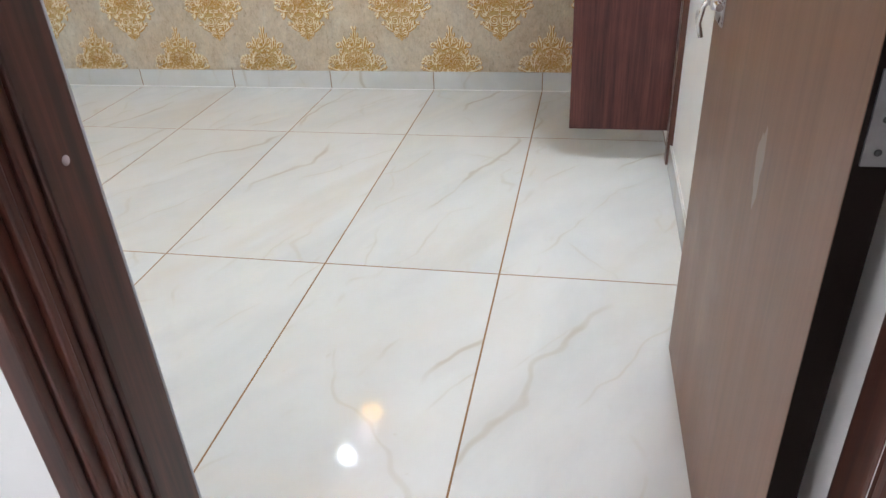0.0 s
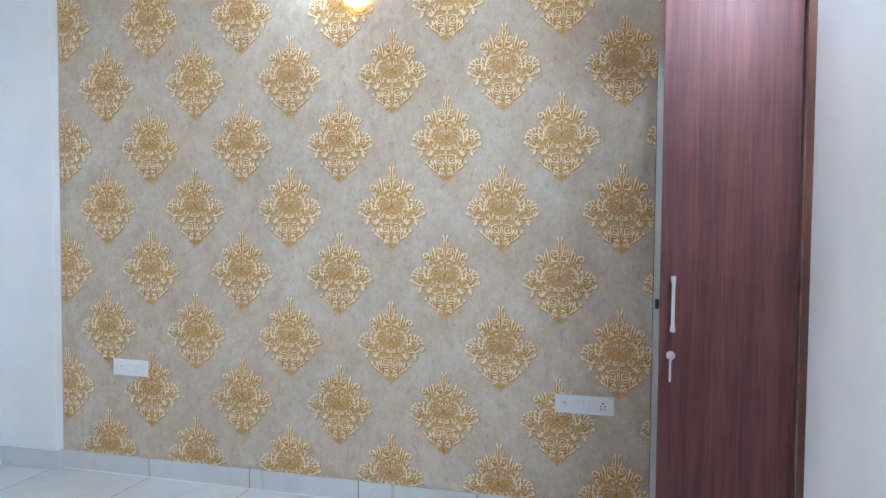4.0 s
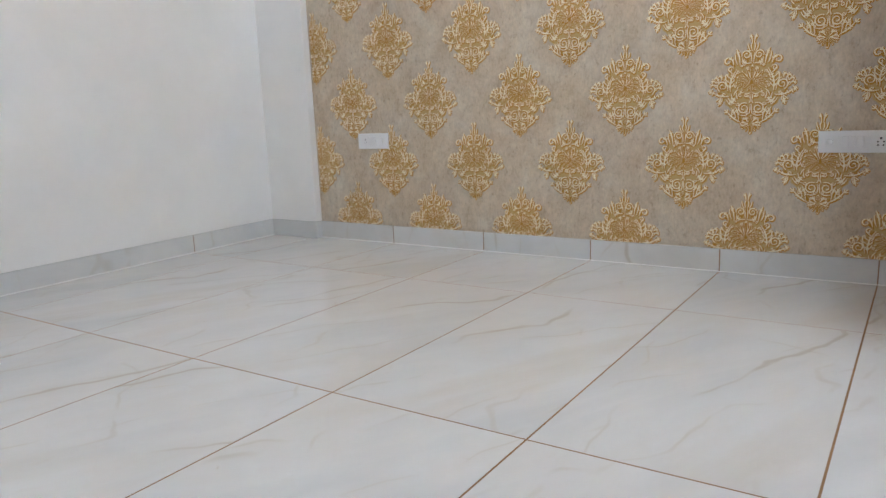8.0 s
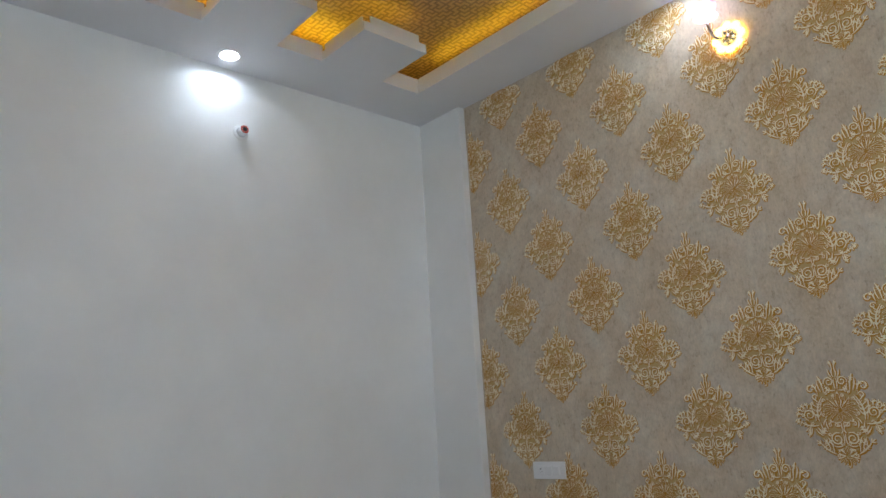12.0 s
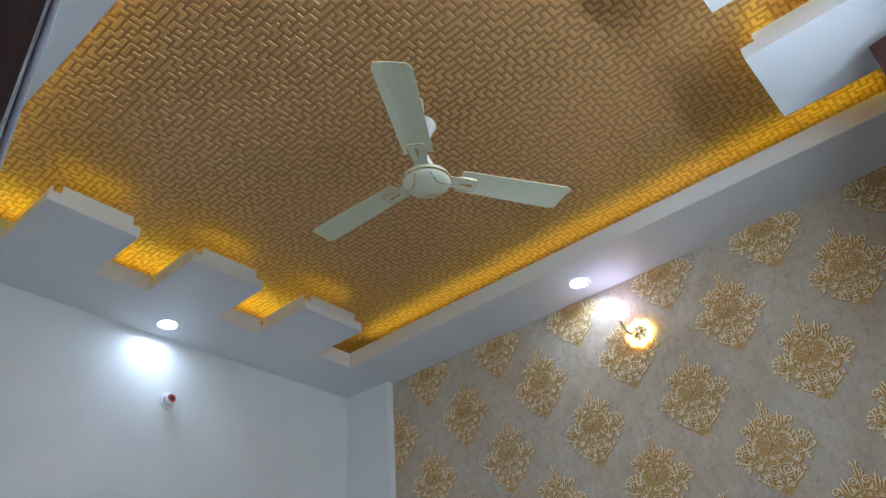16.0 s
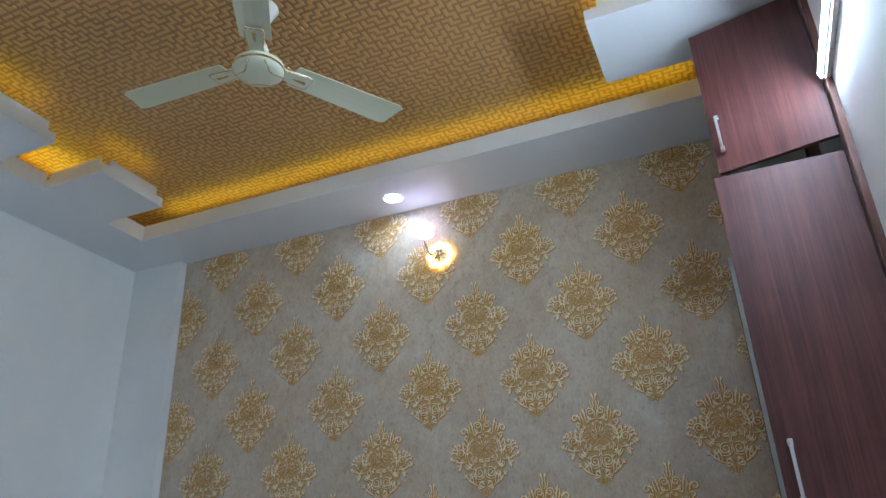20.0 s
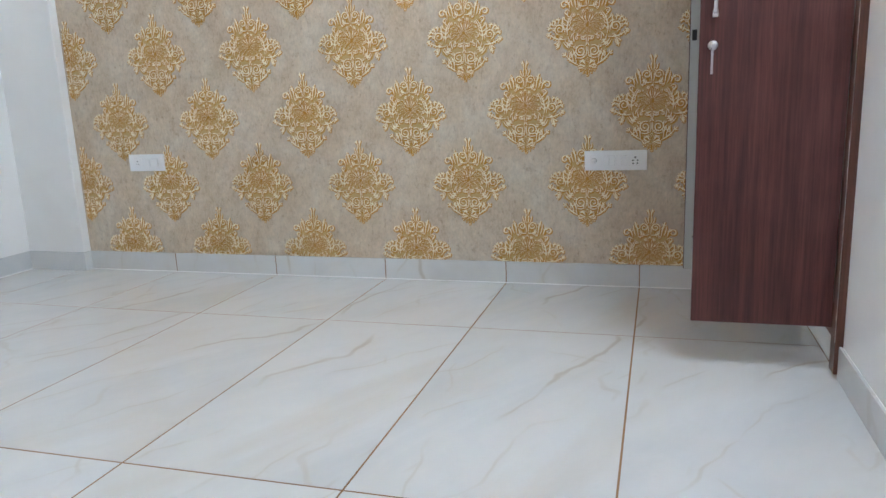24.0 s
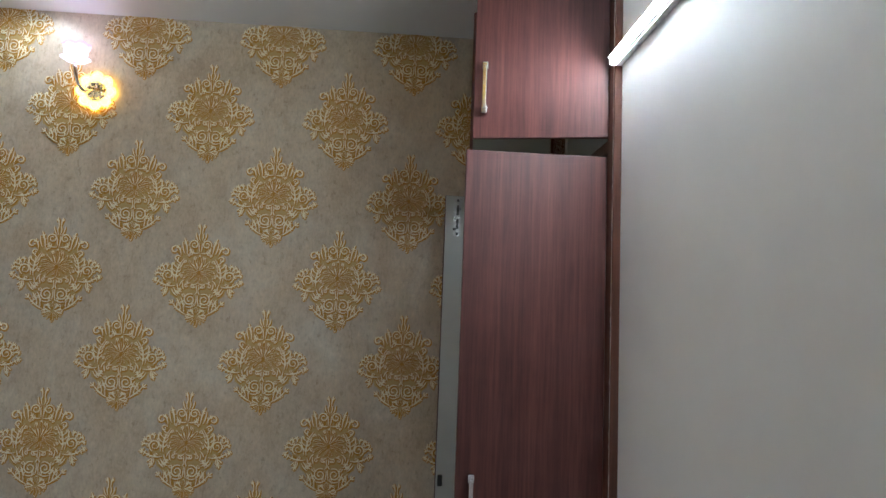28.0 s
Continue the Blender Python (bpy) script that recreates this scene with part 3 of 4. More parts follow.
for z in (0.34, 1.003, 1.78):
    h = boxes("hinge", HINGE_STEEL, door, (LEAF_X + 0.006, LEAF_X + 0.034, LEAF_Y0 - 0.005, LEAF_Y0 - 0.002, z - 0.05, z + 0.05), label="worn steel butt hinge")
    bm = bmesh.new()
    sweep(bm, [(LEAF_X + 0.04, LEAF_Y0 - 0.008, z - 0.05), (LEAF_X + 0.04, LEAF_Y0 - 0.008, z + 0.05)], 0.006, 10)
    part("knuckle", bm, STEEL, h)
    for k in (-0.035, 0.0, 0.035):
        bm = bmesh.new()
        lathe(bm, [(0.004, 0), (0.003, 0.0015), (0.0, 0.002)], pose(LEAF_X + 0.020, LEAF_Y0 - 0.005, z + k, 90, 0, 0), 10)
        part("screw", bm, DARK, h)

door.matrix_basis = pose(LEAF_X, LEAF_Y0, 0, 0, 0, 1.2) @ pose(-LEAF_X, -LEAF_Y0, 0) @ door.matrix_basis

# ---- window in the entry wall ----
win = thing("window_1", (WIN_L + WIN_R) / 2, SOUTH - 0.09, WIN_SILL, "dark framed window with steel bars in a white recess", "window", kind="structure")
wy0, wy1 = SOUTH - 0.042, SOUTH - 0.002
for r in ((WIN_L, WIN_L + 0.045, WIN_SILL, WIN_TOP), (WIN_R - 0.045, WIN_R, WIN_SILL, WIN_TOP), (-1.475, -1.435, WIN_SILL + 0.045, WIN_TOP - 0.045)):
    boxes("frame_post", ALUMINIUM, win, (r[0], r[1], wy0, wy1, r[2], r[3]), bevel=0.002)
for z in (WIN_SILL, WIN_TOP - 0.045):
    boxes("frame_rail", ALUMINIUM, win, (WIN_L + 0.045, WIN_R - 0.045, wy0, wy1, z, z + 0.045), bevel=0.002)
for a, b in ((WIN_L + 0.045, -1.475), (-1.435, WIN_R - 0.045)):
    boxes("pane", GLASS, win, (a, b, wy0 + 0.02, wy0 + 0.025, WIN_SILL + 0.045, WIN_TOP - 0.045))
for k in range(7):
    z = WIN_SILL + 0.2 + k * 0.16
    bm = bmesh.new()
    sweep(bm, [(WIN_L + 0.02, wy1 - 0.004, z), (WIN_R - 0.02, wy1 - 0.004, z)], 0.006, 8)
    part("bar", bm, STEEL, win)
tagged(boxes("window_backdrop", paint("night_grey", (0.05, 0.055, 0.06), 0.9), None, (WIN_L - 0.3, WIN_R + 0.3, SOUTH - 0.8, SOUTH - 0.75, 0.3, 2.6)), "dark shaft outside the window", "backdrop", kind="structure")

# ---- built-in wardrobe ----
wardrobe = thing("wardrobe", EAST, (NICHE_N + NICHE_S) / 2, 0, "built-in wardrobe with reddish-brown laminate doors standing open", "wardrobe")
for y0, y1 in ((NICHE_S - 0.06, NICHE_S), (NICHE_N, NICHE_N + 0.06)):
    boxes("frame_post", FRAME_BROWN, wardrobe, (EAST - 0.022, EAST + 0.05, y0, y1, 0.012, TOP), bevel=0.003, label="brown painted frame with white paint on its edge")
for z0, z1 in ((2.13, 2.165), (0.10, 0.128)):
    boxes("frame_rail", FRAME_BROWN, wardrobe, (EAST - 0.012, EAST + 0.05, NICHE_S, NICHE_N, z0, z1), bevel=0.002)
YA, YB, XA = NICHE_S + 0.003, NICHE_N - 0.003, EAST + 0.052
boxes("carcass", LINING, wardrobe, (NICHE_BACK - 0.02, NICHE_BACK, YA, YB, 0.112, 2.785), (XA, NICHE_BACK - 0.02, YA, YA + 0.015, 0.112, 2.785),
      (XA, NICHE_BACK - 0.02, YB - 0.015, YB, 0.112, 2.785), (XA, NICHE_BACK, YA, YB, 0.103, 0.112), (XA, NICHE_BACK, YA, YB, 2.785, 2.797), label="pale lined recess")
for z in (0.55, 1.0, 1.5, 2.135):
    boxes("shelf", LINING, wardrobe, (XA + 0.01, NICHE_BACK - 0.021, YA + 0.016, YB - 0.016, z, z + 0.02))


def cupboard_leaf(hinge, turn, width, z0, z1, near):
    """A door leaf: built along -x from the hinge, outer face to -y, then turned about the hinge."""
    m = pose(hinge[0], hinge[1], 0, 0, 0, turn)
    s = 1 if near else -1

    def put(name, bm, mat, parent, label=""):
        bmesh.ops.transform(bm, matrix=m, verts=bm.verts)
        return part(name, bm, mat, parent, label)

    def slab(x0, x1, y0, y1, a, b, bevel=0.0):
        bm = bmesh.new()
        y0, y1 = sorted((s * y0, s * y1))
        box(bm, x0, x1, y0, y1, a, b, bevel)
        return bm

    door_leaf = put("door", slab(-width, 0, 0, 0.018, z0, z1, 0.001), LAMINATE, wardrobe, "reddish-brown wood-grain laminate door")
    put("lining", slab(-width + 0.001, -0.001, 0.018, 0.0195, z0 + 0.001, z1 - 0.001), LINING, door_leaf, "pale grey laminate inner face")
    return m, put, slab, door_leaf


def pull(put, x, z0, z1, leaf_ob):
    bm = bmesh.new()
    for z in (z0, z1):
        box(bm, x - 0.009, x + 0.009, -0.022, 0, z - 0.012, z + 0.012, 0.004)
    box(bm, x - 0.006, x + 0.006, -0.028, -0.019, z0, z1, 0.003)
    put("handle", bm, CHROME, leaf_ob, "chrome strap handle")


H = (EAST - 0.024, NICHE_S - 0.008)
m, put, slab, leaf_ob = cupboard_leaf(H, 0.0, 0.398, 0.143, 2.107, True)
pull(put, -0.358, 1.063, 1.219, leaf_ob)
bm = bmesh.new()
lathe(bm, [(0.014, 0), (0.014, 0.004), (0.011, 0.009), (0.0, 0.010)], pose(-0.361, 0, 0.976, 90, 0, 0), 20)
lock = put("lock", bm, STEEL, leaf_ob, "round steel cupboard lock")
bm = bmesh.new()
box(bm, -0.366, -0.358, -0.02, -0.008, 0.962, 0.982, 0.002)
box(bm, -0.3665, -0.3595, -0.019, -0.0165, 0.895, 0.962, 0.001)
put("key", bm, STEEL, lock, "steel key hanging in the lock")

m, put, slab, leaf_ob = cupboard_leaf((H[0], H[1] - 0.008), -13.5, 0.385, 2.162, 2.771, True)
pull(put, -0.352, 2.242, 2.372, leaf_ob)

m, put, slab, leaf_ob = cupboard_leaf((EAST - 0.024, NICHE_N + 0.002), 5.5, 0.402, 0.13, 2.112, False)
for z0, z1, knob in ((1.955, 2.10, 1.985), (0.145, 0.30, 0.27)):
    bm = bmesh.new()
    box(bm, -0.370, -0.342, -0.0215, -0.0195, z0, z1, 0.0006)
    base = put("tower_bolt", bm, STEEL, leaf_ob, "chrome tower bolt")
    bm = bmesh.new()
    sweep(bm, [(-0.356, -0.028, z0 + 0.005), (-0.356, -0.028, z1 - 0.004)], 0.005, 10)
    sweep(bm, [(-0.356, -0.028, knob), (-0.372, -0.034, knob - 0.004)], 0.005, 8)
    put("rod", bm, DARK_METAL, base)
    for z in (z0 + 0.02, (z0 + z1) / 2, z1 - 0.02):
        bm = bmesh.new()
        box(bm, -0.364, -0.348, -0.035, -0.021, z - 0.007, z + 0.007, 0.003)
        put("staple", bm, STEEL, base)
bm = bmesh.new()
box(bm, -0.3945, -0.378, -0.03, -0.0005, 1.035, 1.075, 0.002)
put("catch", bm, DARK, leaf_ob, "dark catch on the door's edge")

m, put, slab, leaf_ob = cupboard_leaf((EAST - 0.024, NICHE_N + 0.002), 32.5, 0.392, 2.162, 2.771, False)

# white wall paint run over the outer edge of the frame post
rng = random.Random(11)
bm = bmesh.new()
rows = []
for k in range(260):
    z = 0.11 + k * (TOP - 0.115) / 259
    w = 0.0035 + 0.0035 * rng.random() + (0.006 * rng.random() if rng.random() < 0.12 else 0)
    rows.append((bm.verts.new((EAST - 0.0225, NICHE_S - 0.058, z)), bm.verts.new((EAST - 0.0225, NICHE_S - 0.058 + w, z))))
for a, b in zip(rows, rows[1:]):
    bm.faces.new((a[0], a[1], b[1], b[0]))
part("paint_smear", bm, WHITE_WALL, wardrobe, "ragged white paint line along the frame")

# ---- ceiling fan ----
FX, FY, FZ, CUP = -0.052, -1.568, 2.612, 2.97
HANG = pose(FX, FY, FZ) @ Matrix.Rotation(radians(2.0), 4, (0.76, 0.65, 0))    # hangs a little out of plumb
fan = thing("ceiling_fan", FX, FY, SLAB, "ivory three-blade ceiling fan with gold trim, hanging from a short rod", "ceiling fan")
bm = bmesh.new()
lathe(bm, [(0.0, -0.036), (0.045, -0.0345), (0.072, -0.030), (0.087, -0.022), (0.093, -0.012), (0.0935, -0.004), (0.090, 0.008), (0.068, 0.026), (0.035, 0.044), (0.022, 0.075), (0.0, 0.075)], HANG, 40)
hub = part("motor_housing", bm, IVORY, fan)
bm = bmesh.new()
lathe(bm, [(0.0920, -0.0150), (0.0945, -0.0125), (0.0952, -0.0095), (0.0930, -0.0070)], HANG, 40)
part("trim_ring", bm, FAN_GOLD, hub, "thin gold ring")
bm = bmesh.new()
sweep(bm, [(FX, FY, FZ + 0.06), (FX, FY, SLAB - 0.002)], 0.011, 12)
part("rod", bm, IVORY, fan)
bm = bmesh.new()
lathe(bm, [(0.032, -0.297), (0.030, -0.275), (0.016, -0.235), (0.013, -0.233)], pose(FX, FY, CUP), 24)
lathe(bm, [(0.013, -0.165), (0.020, -0.164), (0.038, -0.115), (0.056, -0.085), (0.052, -0.072), (0.013, -0.072)], pose(FX, FY, CUP), 28)
canopy = part("canopy", bm, PLASTIC, fan, "white canopy cup with a small label")
boxes("mark", DARK, canopy, *[(FX + 0.004 + 0.006 * k, FX + 0.008 + 0.006 * k, FY - 0.0560, FY - 0.048, CUP - 0.098, CUP - 0.091) for k in range(4)])
for n, ang in enumerate((61.0, 181.0, -59.0)):
    turn = HANG @ pose(0, 0, 0, 0, 0, ang)
    tilt = pose(0, 0, 0.022, -6, 0, 0)
    bm = bmesh.new()
    rows = []
    for k in range(21):
        u = k / 20
        x = 0.135 + (0.588 - 0.135) * u
        w = 0.055 + 0.011 * u
        if u > 0.95:
            w *= 1 - 0.2 * ((u - 0.95) / 0.05) ** 2
        rows.append([bm.verts.new(turn @ tilt @ Vector((x - 0.010 * u ** 3 * v, w * v, 0.004 * (1 - v * v) + lift))) for lift, vs in ((0, (-1, -0.5, 0, 0.5, 1)), (0.004, (1, 0.5, 0, -0.5, -1))) for v in vs])
    for a, b in zip(rows, rows[1:]):
        for k in range(10):
            bm.faces.new((a[k], a[(k + 1) % 10], b[(k + 1) % 10], b[k]))
    bm.faces.new(rows[0])
    bm.faces.new(rows[-1][::-1])
    blade = part("blade", bm, IVORY, fan)
    bm = bmesh.new()
    prof = [(0.075, 0.030), (0.105, 0.026), (0.14, 0.033), (0.185, 0.036), (0.20, 0.030)]
    top = [bm.verts.new(turn @ tilt @ Vector((x, s * w, -0.006))) for s in (1, -1) for x, w in (prof if s == 1 else prof[::-1])]
    low = [bm.verts.new(turn @ tilt @ Vector((x, s * w * 0.86, -0.014))) for s in (1, -1) for x, w in (prof if s == 1 else prof[::-1])]
    bm.faces.new(low)
    for k in range(len(top)):
        j = (k + 1) % len(top)
        bm.faces.new((top[k], top[j], low[j], low[k]))
    arm = part("blade_arm", bm, IVORY, fan)
    bm = bmesh.new()
    edge = [turn @ tilt @ Vector((x, s * w * 0.93, -0.0125)) for s in (1, -1) for x, w in (prof if s == 1 else prof[::-1])]
    sweep(bm, edge, 0.0022, 6)
    part("gold_line", bm, FAN_GOLD, arm, "gold line round the blade arm")
    bm = bmesh.new()
    arc = []
    for k in range(11):
        g = -1 + 2 * k / 10
        r, a = 0.052 + 0.034 * g * g, radians(60 + 42 * g)
        arc.append(turn @ Vector((r * math.cos(a), r * math.sin(a), -0.0342 + 0.0115 * g * g)))
    sweep(bm, arc, 0.0026, 6)
    part("gold_arc", bm, FAN_GOLD, hub, "curved gold line on the housing")
    bm = bmesh.new()
    vs = [bm.verts.new(turn @ tilt @ Vector(p)) for p in ((0.135, -0.003, -0.0152), (0.185, -0.008, -0.0152), (0.185, 0.008, -0.0152), (0.135, 0.003, -0.0152))]
    bm.faces.new(vs)
    part("gold_wedge", bm, FAN_GOLD, arm)

# ---- recessed downlights ----
down = thing("downlight", *DOWN[0], TOP, "round white recessed downlight, lit cool white", "downlight", "ceiling downlights")
bm = bmesh.new()
lathe(bm, [(0.049, 0.0), (0.049, -0.003), (0.054, -0.006), (0.061, -0.002), (0.061, 0.0), (0.049, 0.0)], pose(*DOWN[0], TOP), 36, False)
part("trim", bm, PLASTIC, down)
bm = bmesh.new()
lathe(bm, [(0.0, 0.022), (0.0485, 0.022), (0.0485, -0.002), (0.047, -0.002), (0.047, 0.019), (0.0, 0.019)], pose(*DOWN[0], TOP), 36)
part("can", bm, BAFFLE, down, "recessed pale grey can")
bm = bmesh.new()
lathe(bm, [(0.0, 0.009), (0.0465, 0.010), (0.0465, 0.014), (0.0, 0.014)], pose(*DOWN[0], TOP), 36)
part("diffuser", bm, SPOT_LIGHT, down, "glowing diffuser")
for p in DOWN[1:]:
    copy_thing(down, pose(*p, TOP))

# ---- tube light on the wall ----
TZ, TY0, TY1 = 2.368, -0.968, -2.180
tube = thing("tube_light", EAST, (TY0 + TY1) / 2, TZ, "slim white tube light mounted high on the white wall, lit", "tube light")
boxes("housing", PLASTIC, tube, (EAST - 0.020, EAST - 0.001, TY1, TY0, TZ - 0.013, TZ + 0.0125), bevel=0.002, label="white metal batten")
bm = bmesh.new()
ends = [[bm.verts.new((EAST - a, y, TZ + b)) for a, b in ((0.0205, -0.0105), (0.0300, -0.0105), (0.0345, -0.0070), (0.0356, 0.0), (0.0360, 0.0092), (0.0205, 0.0092))] for y in (TY1 + 0.010, TY0 - 0.010)]
for k in range(6):
    bm.faces.new((ends[0][k], ends[0][(k + 1) % 6], ends[1][(k + 1) % 6], ends[1][k]))
bm.faces.new(ends[0]), bm.faces.new(ends[1][::-1])
part("tube", bm, TUBE_LIGHT, tube, "glowing diffuser, slanting down")
# two lips added to the batten to block light towards ceiling and wall
boxes("top_lip", PLASTIC, tube, (EAST - 0.0410, EAST - 0.0205, TY1, TY0, TZ + 0.0098, TZ + 0.0124), bevel=0.0008, label="added white lip that keeps light off the ceiling")
boxes("bottom_lip", PLASTIC, tube, (EAST - 0.0305, EAST - 0.0205, TY1, TY0, TZ - 0.0129, TZ - 0.0110), bevel=0.0006, label="added white lip that keeps light off the wall")
for y, s in ((TY0, -1), (TY1, 1)):
    boxes("end_cap", PLASTIC, tube, (EAST - 0.0365, EAST - 0.0205, min(y, y + s * 0.0095), max(y, y + s * 0.0095), TZ - 0.0108, TZ + 0.0094), bevel=0.002)
for y in (TY0 - 0.16, TY1 + 0.16):
    bm = bmesh.new()
    lathe(bm, [(0.004, 0), (0.0035, 0.002), (0.0, 0.0025)], pose(EAST - 0.010, y, TZ - 0.013, 180, 0, 0), 10)
    part("screw", bm, STEEL, tube)

# ---- wall lamp on the papered wall ----
SX, SZ = -0.015, 2.487
lamp = thing("wall_lamp", SX, 0, SZ, "chrome wall lamp with glowing amber flower plate and pink glass cup", "wall lamp")
bm = bmesh.new()
lathe(bm, [(0.0, 0.022), (0.030, 0.020), (0.046, 0.010), (0.050, 0.0)], pose(SX, 0, SZ, 90, 0, 0), 28)
part("back_plate", bm, CHROME, lamp)
for k in range(8):
    a = 2 * math.pi * k / 8
    bm = bmesh.new()
    c = Vector((SX + 0.055 * math.cos(a), -0.012, SZ + 0.055 * math.sin(a)))
    rim = [(c.x + 0.020 * math.cos(b), c.y - 0.004 * math.cos(b - a), c.z + 0.020 * math.sin(b)) for b in (2 * math.pi * q / 12 for q in range(13))]
    sweep(bm, rim, 0.005, 8)
    lathe(bm, [(0.0, 0.006), (0.014, 0.004), (0.017, 0.0)], pose(*c, 90, 0, 0), 12)
    part("petal", bm, RING_LIGHT, lamp, "glowing amber glass petal")
for k in range(8):
    a = 2 * math.pi * (k + 0.5) / 8
    bm = bmesh.new()
    lathe(bm, [(0.0, 0.012), (0.008, 0.009), (0.010, 0.0)], pose(SX + 0.028 * math.cos(a), -0.022, SZ + 0.028 * math.sin(a), 90, 0, 0), 10)
    part("boss", bm, CHROME, lamp)
bm = bmesh.new()
arm = []
for k in range(13):
    u = k / 12
    arm.append((SX - 0.005 - 0.05 * u, -0.03 - 0.065 * math.sin(u * math.pi * 0.62), SZ - 0.03 * math.sin(u * math.pi) + 0.085 * u * u))
sweep(bm, arm, 0.0075, 10)
part("arm", bm, CHROME, lamp)
CX, CY, CZ = arm[-1]
bm = bmesh.new()
lathe(bm, [(0.010, 0.0), (0.040, 0.006), (0.055, 0.016), (0.050, 0.018), (0.012, 0.008)], pose(CX, CY, CZ), 28)
part("saucer", bm, glow("lilac_glass", (0.85, 0.75, 1.0), 0.2, (0.8, 0.75, 0.9)), lamp, "lilac glass saucer")
bm = bmesh.new()
lathe(bm, [(0.0, 0.014), (0.040, 0.014), (0.043, 0.035), (0.045, 0.062), (0.042, 0.062), (0.038, 0.02)], pose(CX, CY, CZ), 28)
part("shade", bm, SHADE_LIGHT, lamp, "glowing white glass cup")
bm = bmesh.new()
bmesh.ops.create_uvsphere(bm, u_segments=20, v_segments=12, radius=0.021, matrix=pose(CX, CY, CZ + 0.037))
part("bulb", bm, BULB_LIGHT, lamp, "glowing round bulb in the cup")
bm = bmesh.new()
rim = [(CX + 0.046 * math.cos(b), CY + 0.046 * math.sin(b), CZ + 0.068 + 0.004 * math.sin(6 * b)) for b in (2 * math.pi * q / 36 for q in range(37))]
sweep(bm, rim, 0.006, 8)
part("rim", bm, PINK, lamp, "wavy pink rim")

# ---- switch plates ----


def plate(name, label, m, w, h, cells):
    """A wall plate, built facing -y about its centre. cells: (x, z, w, h, kind)."""
    t = thing(name, 0, 0, 0, label, "switch plate")
    t.matrix_basis = m

    def put(nm, bm, mat, parent, lab=""):
        bmesh.ops.transform(bm, matrix=m, verts=bm.verts)
        return part(nm, bm, mat, parent, lab)

    bm = bmesh.new()
    box(bm, -w / 2, w / 2, -0.010, 0, -h / 2, h / 2, 0.003)
    put("cover", bm, PLASTIC, t)
    for x, z, cw, ch, kind in cells:
        bm = bmesh.new()
        box(bm, x - cw / 2, x + cw / 2, -0.0125, -0.0095, z - ch / 2, z + ch / 2, 0.001)
        body = put("socket" if kind in "SU" else "knob_module" if kind == "K" else "switch", bm, PLASTIC, t)
        if kind == "R":
            bm = bmesh.new()
            box(bm, x - cw * 0.46, x + cw * 0.46, -0.0165, -0.012, z - ch * 0.46, z + ch * 0.46, 0.001)
            bmesh.ops.rotate(bm, cent=(x, -0.0125, z), matrix=Matrix.Rotation(radians(5), 3, "X"), verts=bm.verts)
            put("rocker", bm, PLASTIC, body)
        if kind == "K":
            bm = bmesh.new()
            lathe(bm, [(0.012, 0), (0.011, 0.010), (0.0, 0.011)], pose(x - 0.008, -0.0125, z, 90, 0, 0), 18)
            put("knob", bm, PLASTIC, body)
        if kind in "SU":
            holes = ((0, 0.013, 0.0042), (-0.010, 0.0, 0.0034), (0.010, 0.0, 0.0034), (-0.009, -0.013, 0.0034), (0.009, -0.013, 0.0034))
            for hx, hz, r in holes if kind == "S" else ((0, 0.008, 0.0035), (-0.006, -0.008, 0.002), (0.006, -0.008, 0.002)):
                bm = bmesh.new()
                lathe(bm, [(r, 0), (r, 0.0006), (0, 0.0006)], pose(x + hx, -0.0126, z + hz, 90, 0, 0), 10)
                put("hole", bm, DARK, body)
    return t


plate("switch_plate", "white wall plate with a socket and two switches", pose(-1.313, 0, 0.585), 0.217, 0.088,
      [(-0.052, 0, 0.046, 0.046, "U"), (0.0, 0, 0.046, 0.046, "R"), (0.052, 0, 0.046, 0.046, "R")])
plate("switch_plate", "long white wall plate with a dimmer, four switches and a socket", pose(1.092, 0, 0.563), 0.264, 0.086,
      [(-0.083, 0, 0.046, 0.046, "K"), (-0.038, 0, 0.022, 0.046, "R"), (-0.014, 0, 0.022, 0.046, "R"), (0.014, 0, 0.022, 0.046, "R"), (0.038, 0, 0.022, 0.046, "R"), (0.083, 0, 0.048, 0.046, "S")])
plate("switch_plate", "double-row white switch board with five switches and a socket", pose(EAST, -1.975, 1.155, 0, 0, -90), 0.215, 0.165,
      [(-0.055, 0.034, 0.044, 0.046, "R"), (-0.008, 0.034, 0.044, 0.046, "R"), (0.04, 0.034, 0.044, 0.046, "R"),
       (-0.055, -0.034, 0.044, 0.046, "R"), (-0.008, -0.034, 0.044, 0.046, "R"), (0.045, -0.034, 0.046, 0.046, "S")])
plate("switch_plate", "small white wall plate with a switch beside the entry", pose(-0.37, SOUTH, 0.53, 0, 0, 180), 0.25, 0.105,
      [(0.035, 0, 0.046, 0.046, "U"), (-0.02, 0, 0.046, 0.046, "R")])

plate("switch_plate", "small white single-socket plate below the window", pose(-1.66, SOUTH, 0.53, 0, 0, 180), 0.09, 0.09, [(0, 0, 0.046, 0.046, "U")])

# ---- pipe stub on the plain wall ----
PY, PZ_PIPE = -1.350, 2.452
pipe = thing("pipe_stub", WEST, PY, PZ_PIPE, "short white pipe stub with a red mouth on the white wall", "pipe")
bm = bmesh.new()
lathe(bm, [(0.043, 0), (0.043, 0.003), (0.039, 0.006), (0.026, 0.008)], pose(WEST, PY, PZ_PIPE, 0, 90, 0), 28)
part("collar", bm, PLASTIC, pipe, "flat round collar")
bm = bmesh.new()
